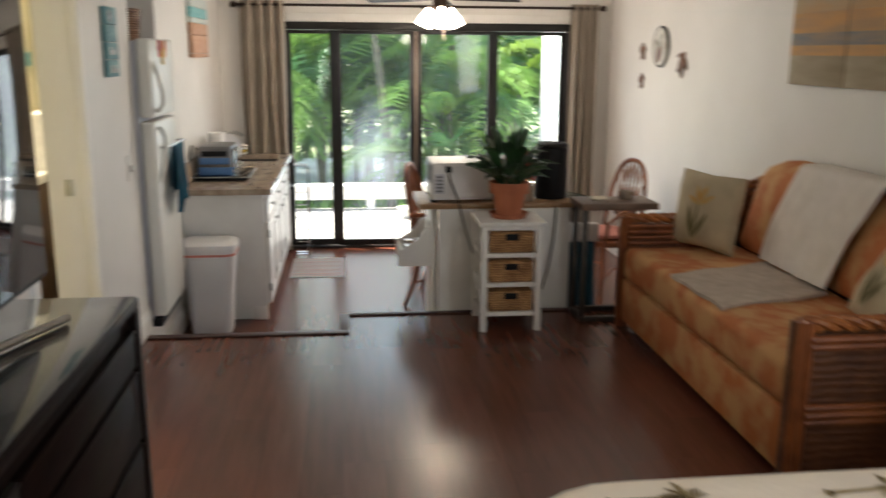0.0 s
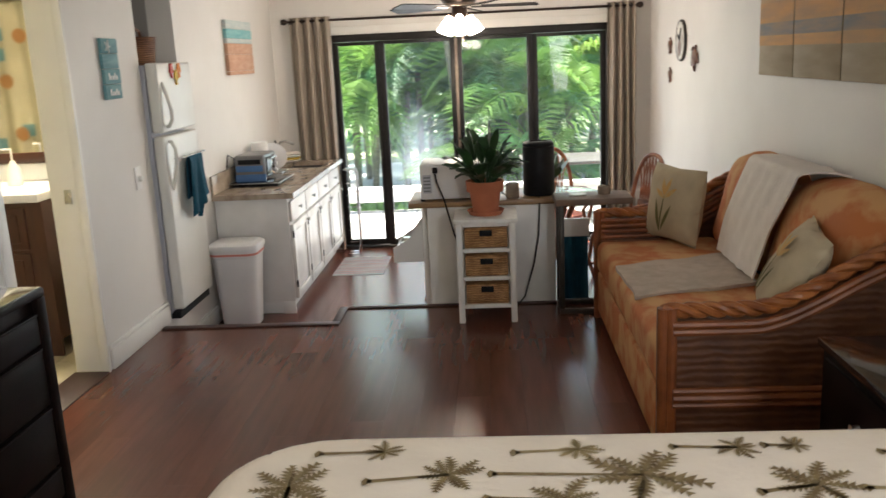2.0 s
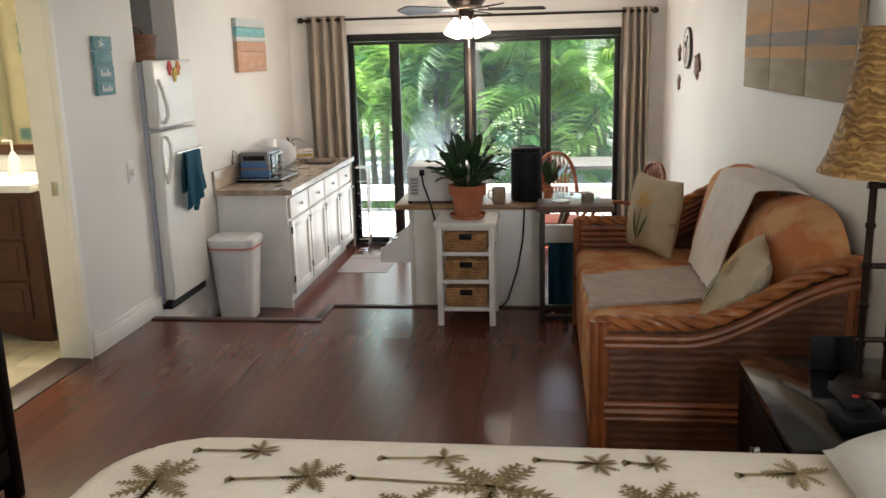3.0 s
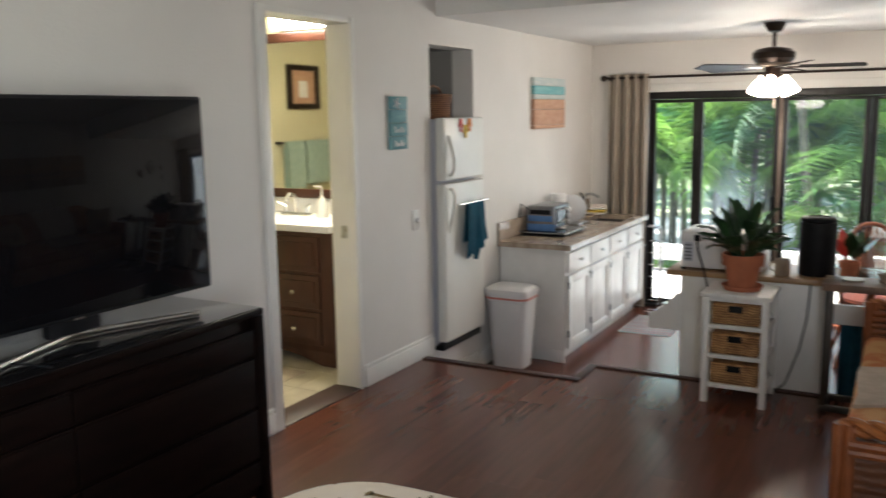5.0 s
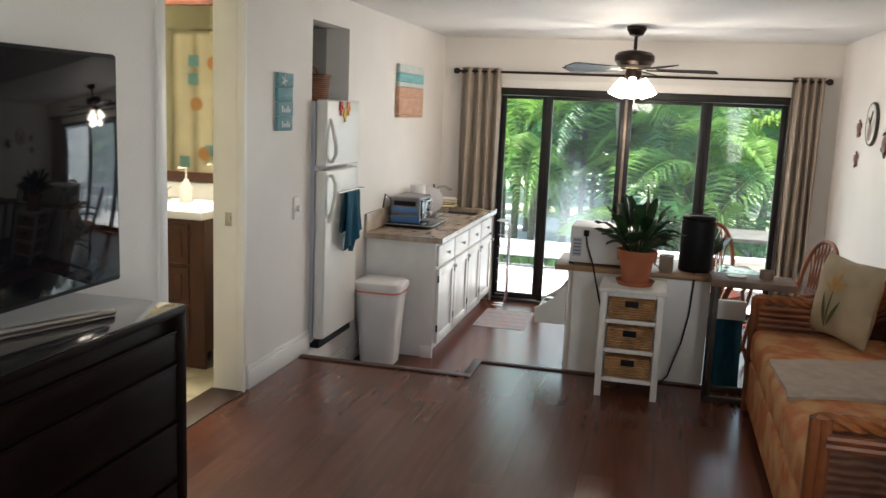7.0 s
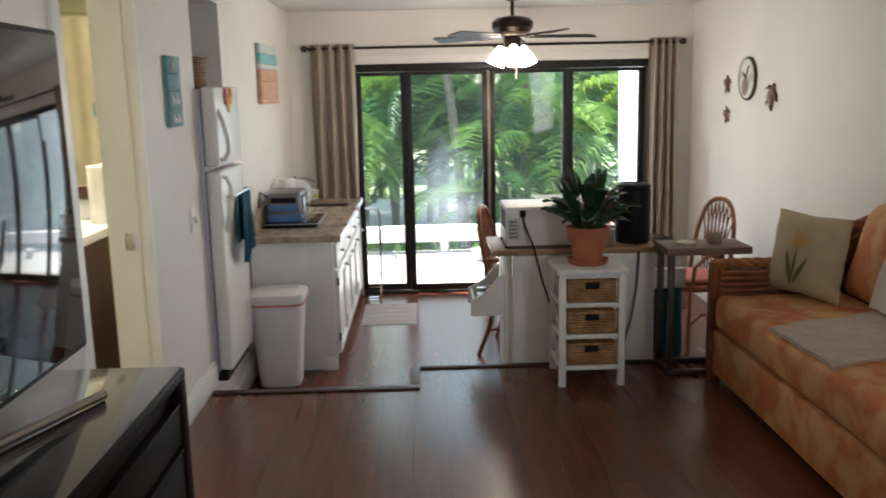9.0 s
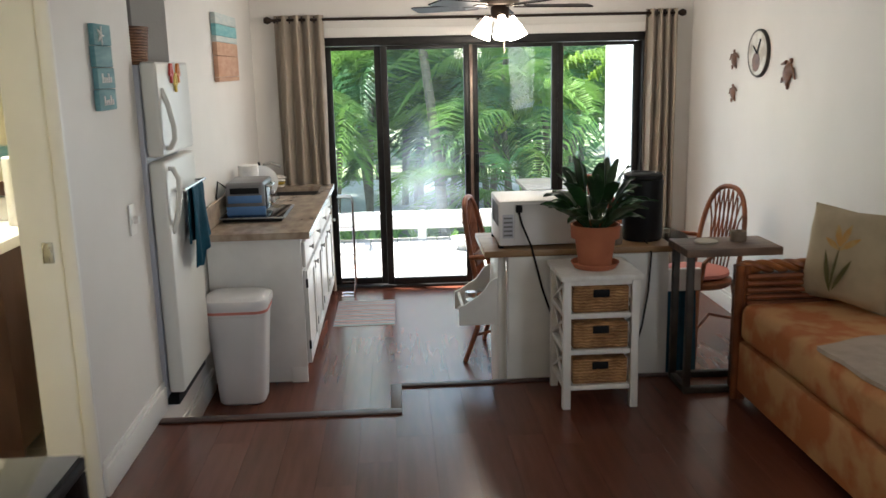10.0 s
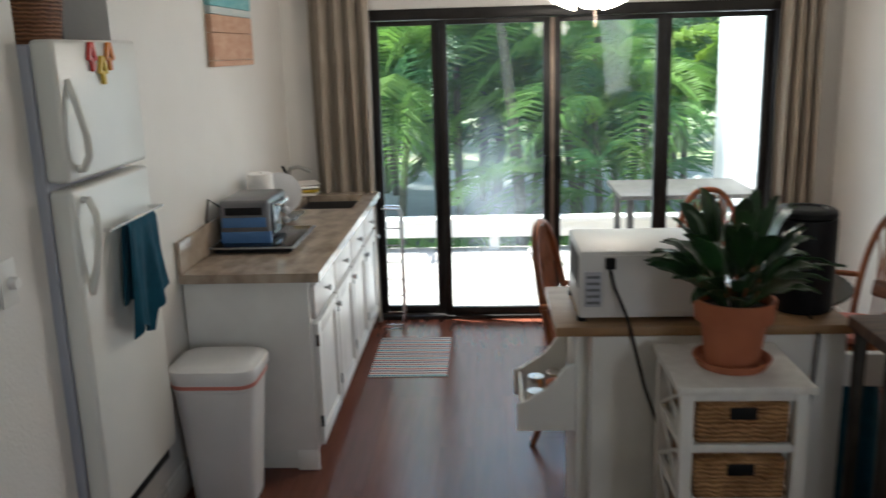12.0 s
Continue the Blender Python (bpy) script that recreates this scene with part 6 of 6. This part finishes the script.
so = thing("wall_outlet", (XL, 6.0, 0.80), "white wall outlet beside the refrigerator", "outlet")
part("plate", box(XL + 0.001, 5.76, 0.76, XL + 0.007, 5.83, 0.87, 0.003), TRIM, so)

# ---- bathroom ----
va = thing("bathroom_vanity", (-1.0, 4.7, 0), "dark reddish wooden vanity with drawers and white top", "vanity")
VX0, VX1, VY = -1.45, -0.535, 4.46
part("body", box(VX0, VY + 0.015, 0.09, VX1, 4.985, 0.84, 0.003), VANITY, va)
part("plinth", grid(lambda u, v: (VX0 + (VX1 - VX0) * u, VY + 0.016, (0.0 + (0.07 if 0.12 < u < 0.88 else 0.07 * abs(2 * abs(u - 0.5) - 0.76) * 0) * math.sin(math.pi * max(0, min(1, (u - 0.12) / 0.76)))) * (1 - v) + 0.10 * v), 30, 2, thick=0.02), VANITY, va)
for x0, x1 in ((VX0 + 0.02, -1.02), (-1.0, VX1 - 0.09)):
    for z0, z1 in ((0.13, 0.34), (0.36, 0.57), (0.59, 0.81)):
        d = part("drawer", box(x0, VY, z0, x1, VY + 0.016, z1, 0.005), VANITY, va)
        part("raised_panel", box(x0 + 0.04, VY - 0.006, z0 + 0.035, x1 - 0.04, VY + 0.001, z1 - 0.035, 0.005), VANITY, d)
        if z0 < 0.58:
            part("knob", lathe([(0.006, 0), (0.006, 0.014), (0.016, 0.02), (0.014, 0.03), (0, 0.033)], ((x0 + x1) / 2, VY - 0.006, (z0 + z1) / 2), 14, m=pose(0, 0, 0, 90, 0, 0)), CHROME, d, "round chrome knob")
part("basin_top", box(VX0 - 0.01, VY - 0.03, 0.841, VX1 + 0.012, 4.99, 0.885, 0.008), WHITE, va, "white cultured marble top")
part("back_lip", box(VX0 - 0.01, 4.965, 0.886, VX1 + 0.012, 4.992, 0.985, 0.004), WHITE, va)
bt = thing("basin_tap", (-1.10, 4.85, 0.886), "brushed nickel two-handle basin tap", "tap")
part("spout", tube([(-1.10, 4.86, 0.886), (-1.10, 4.86, 0.97), (-1.10, 4.84, 1.02), (-1.10, 4.79, 1.03), (-1.10, 4.74, 0.985)], 0.013, 10), STEEL, bt)
for dx in (-0.09, 0.09):
    part("handle", tube([(-1.10 + dx, 4.86, 0.886), (-1.10 + dx, 4.86, 0.94), (-1.10 + dx * 1.5, 4.84, 0.965)], 0.012, 9, None, 0.007), STEEL, bt)
part("base", box(-1.21, 4.83, 0.886, -0.99, 4.89, 0.90, 0.006), STEEL, bt)
sd = thing("soap_dispenser", (-0.84, 4.80, 0.886), "white soap pump bottle on the vanity", "soap dispenser")
part("bottle", lathe([(0, 0), (0.036, 0), (0.038, 0.01), (0.036, 0.09), (0.018, 0.12), (0.014, 0.135), (0, 0.135)], (-0.84, 4.80, 0.886), 20), WHITE, sd)
part("pump", tube([(-0.84, 4.80, 1.02), (-0.84, 4.80, 1.085), (-0.885, 4.785, 1.085)], 0.006, 8), WHITE, sd)
rl = thing("tissue_roll", (-0.62, 4.86, 0.886), "white paper roll standing on the vanity", "paper roll")
part("roll", lathe([(0.018, 0), (0.052, 0), (0.054, 0.005), (0.054, 0.265), (0.05, 0.27), (0.018, 0.27), (0.018, 0)], (-0.60, 4.87, 0.886), 24), PAPER, rl)
mi = thing("bathroom_mirror", (-1.0, 4.95, 1.0), "large mirror in a dark wooden frame", "mirror")
part("glass", box(-1.45, 4.955, 1.05, -0.56, 4.965, 2.02), MIRROR, mi)
for b in ((-1.50, 4.945, 0.99, -0.51, 4.995, 1.05), (-1.50, 4.945, 2.02, -0.51, 4.995, 2.085), (-1.50, 4.945, 1.05, -1.45, 4.995, 2.02), (-0.56, 4.945, 1.05, -0.51, 4.995, 2.02)):
    part("frame", box(*b, bev=0.006), VANITY, mi)
vl = thing("vanity_light", (-1.0, 4.94, 2.12), "lit white bar lamp above the mirror", "wall lamp")
part("backplate", box(-1.30, 4.97, 2.10, -0.62, 4.998, 2.24, 0.004), TRIM, vl)
part("diffuser", box(-1.28, 4.88, 2.115, -0.64, 4.969, 2.225, 0.02, seg=3), BATHLIGHT, vl, "glowing white diffuser")
bars = thing("towel_bar", (-2.49, 3.08, 1.3), "bar with a folded sage green towel", "towel bar")
part("bar", tube([(-2.44, 2.80, 1.30), (-2.44, 3.55, 1.30)], 0.009, 8), IRON, bars)
for yy in (2.80, 3.55):
    part("bracket", tube([(-2.50, yy, 1.30), (-2.44, yy, 1.30)], 0.013, 8), IRON, bars)
part("bath_towel", grid(lambda u, v: (-2.425 + 0.028 * (1 if v < 0.5 else -1) * min(1, abs(v - 0.5) * 20), 2.88 + 0.36 * u, 1.315 - abs(v - 0.5) * 0.80 + 0.004 * math.sin(u * 20)), 16, 24, thick=0.012), SAGE, None, "sage green bath towel over a wall bar", sharp=80, category="towel")
part("hand_towel", grid(lambda u, v: (-2.425 + 0.028 * (1 if v < 0.5 else -1) * min(1, abs(v - 0.5) * 20), 3.27 + 0.24 * u, 1.315 - abs(v - 0.5) * 0.86), 10, 24, thick=0.010), SAGE, None, "second sage green towel over the wall bar", sharp=80, category="towel")
shp = thing("shell_picture", (-2.5, 3.16, 1.6), "shadow box picture of a pale seashell in a dark frame", "picture")
for b in ((-2.498, 2.93, 1.60, -2.46, 2.98, 2.0), (-2.498, 3.33, 1.60, -2.46, 3.38, 2.0), (-2.498, 2.98, 1.60, -2.46, 3.33, 1.65), (-2.498, 2.98, 1.95, -2.46, 3.33, 2.0)):
    part("frame", box(*b, bev=0.004), ROD, shp)
part("mount", box(-2.498, 2.98, 1.65, -2.485, 3.33, 1.95), SAND, shp)
part("shell", cushion((-2.478, 3.16, 1.78), 0.15, 0.13, 0.03, m=pose(0, 0, 0, 0, 90, 0), p=2, n=14), PAPER, shp)
sc = thing("shower_curtain", (-1.5, 2.62, 0.1), "cream shower curtain printed with shells and squares", "shower curtain")
CURT = mat("shower_cloth", (0.62, 0.56, 0.40), (0.52, 0.47, 0.33), scale=3, rough=0.8, bump=0.0005)
part("cloth", grid(lambda u, v: (-2.46 + 2.08 * u, 2.62 + 0.03 * math.sin(u * 60), 0.12 + 1.93 * v), 120, 6, thick=0.003), CURT, sc, sharp=80)
part("rail", tube([(-2.5, 2.62, 2.08), (-0.35, 2.62, 2.08)], 0.012, 8), CHROME, sc)
rnd = random.Random(12)
for k in range(16):
    xx, zz = -2.35 + 1.9 * rnd.random(), 0.3 + 1.65 * rnd.random()
    if k % 2:
        part("shell_print", lathe([(0, 0), (0.06, 0), (0.06, 0.002), (0, 0.003)], (xx, 2.657, zz), 14, m=pose(0, 0, 0, -90, 0, 0)), mat("shell_print", (0.46, 0.22, 0.08)) if k == 1 else bpy.data.materials["shell_print"], sc)
    else:
        part("square_print", box(xx - 0.05, 2.656, zz - 0.05, xx + 0.05, 2.659, zz + 0.05), TEALB, sc)
part("bath_mat", grid(lambda u, v: (-1.2 + 0.55 * u, 3.95 + 0.38 * v, 0.004 + 0.002 * math.sin(u * 30)), 14, 10, thick=0.012), THROW_GREY, None, "grey bath mat on the tile floor", sharp=80, category="bath mat")

# ---- garden seats on the deck ----
gt = thing("patio_table", (2.55, 9.6, -0.345), "grey patio table on the deck", "patio table")
part("top", box(2.10, 9.2, 0.30, 3.15, 10.0, 0.335, 0.005), IRON, gt)
for xx in (2.16, 3.05):
    for yy in (9.26, 9.9):
        part("leg", box(xx, yy, -0.345, xx + 0.05, yy + 0.05, 0.299, 0.003), IRON, gt)
bw = thing("garden_bowl", (1.55, 9.75, -0.324), "pale round bowl planter on the deck", "planter")
part("bowl", lathe([(0, 0), (0.06, 0), (0.12, 0.08), (0.135, 0.12), (0.125, 0.12), (0.05, 0.015), (0, 0.015)], (1.55, 9.75, -0.324), 26), PAVE, bw)


# ---- floor pieces ----
def unit_mesh(name, material):
    bm = box(-0.5, -0.5, -1, 0.5, 0.5, 0)
    me = bpy.data.meshes.new(name)
    bm.to_mesh(me)
    bm.free()
    me.materials.append(material)
    return me


def piece(name, me, x0, y0, x1, y1, z, thick, parent, gap=0.0006):
    ob = new(name, me)
    ob.parent = parent
    ob.location = ((x0 + x1) / 2, (y0 + y1) / 2, z)
    ob.scale = (x1 - x0 - gap, y1 - y0 - gap, thick)
    return ob


PLANK, TILE, BOARD = unit_mesh("plank", FLOOR), unit_mesh("tile", STONE), unit_mesh("deck_board", DECK)
rnd = random.Random(3)
edges = [XL + (0.86 - XL) * k / 7 for k in range(8)] + [0.86 + (XR - 0.86) * k / 16 for k in range(1, 17)]
for a, b in zip(edges, edges[1:]):
    end = 4.905 if b < 0.87 else 5.195
    y = YB - rnd.uniform(0, 1.1)
    while y < end:
        y2 = y + 1.22
        if min(y2, end) - max(y, YB) > 0.02:
            piece("plank", PLANK, a, max(y, YB), b, min(y2, end), 0.0, 0.012, floor_up)
        y = y2
    start = 4.926 if b < 0.87 else 5.216
    y = start - rnd.uniform(0, 1.1)
    while y < YD - 0.01:
        y2 = y + 1.22
        if min(y2, YD - 0.01) - max(y, start) > 0.02:
            piece("plank", PLANK, a, max(y, start), b, min(y2, YD - 0.01), ZK, 0.012, floor_low)
        y = y2
for i in range(7):
    for j in range(10):
        x1 = XL - 0.02 - i * 0.333
        piece("tile", TILE, x1 - 0.333, 1.9 + j * 0.31, x1, 1.9 + (j + 1) * 0.31, 0.0, 0.012, bath_floor, 0.004)
for k in range(39):
    piece("deck_board", BOARD, -2.2 + k * 0.14, YD + 0.16, -2.06 + k * 0.14, 10.42, -0.325, 0.02, deck, 0.008)
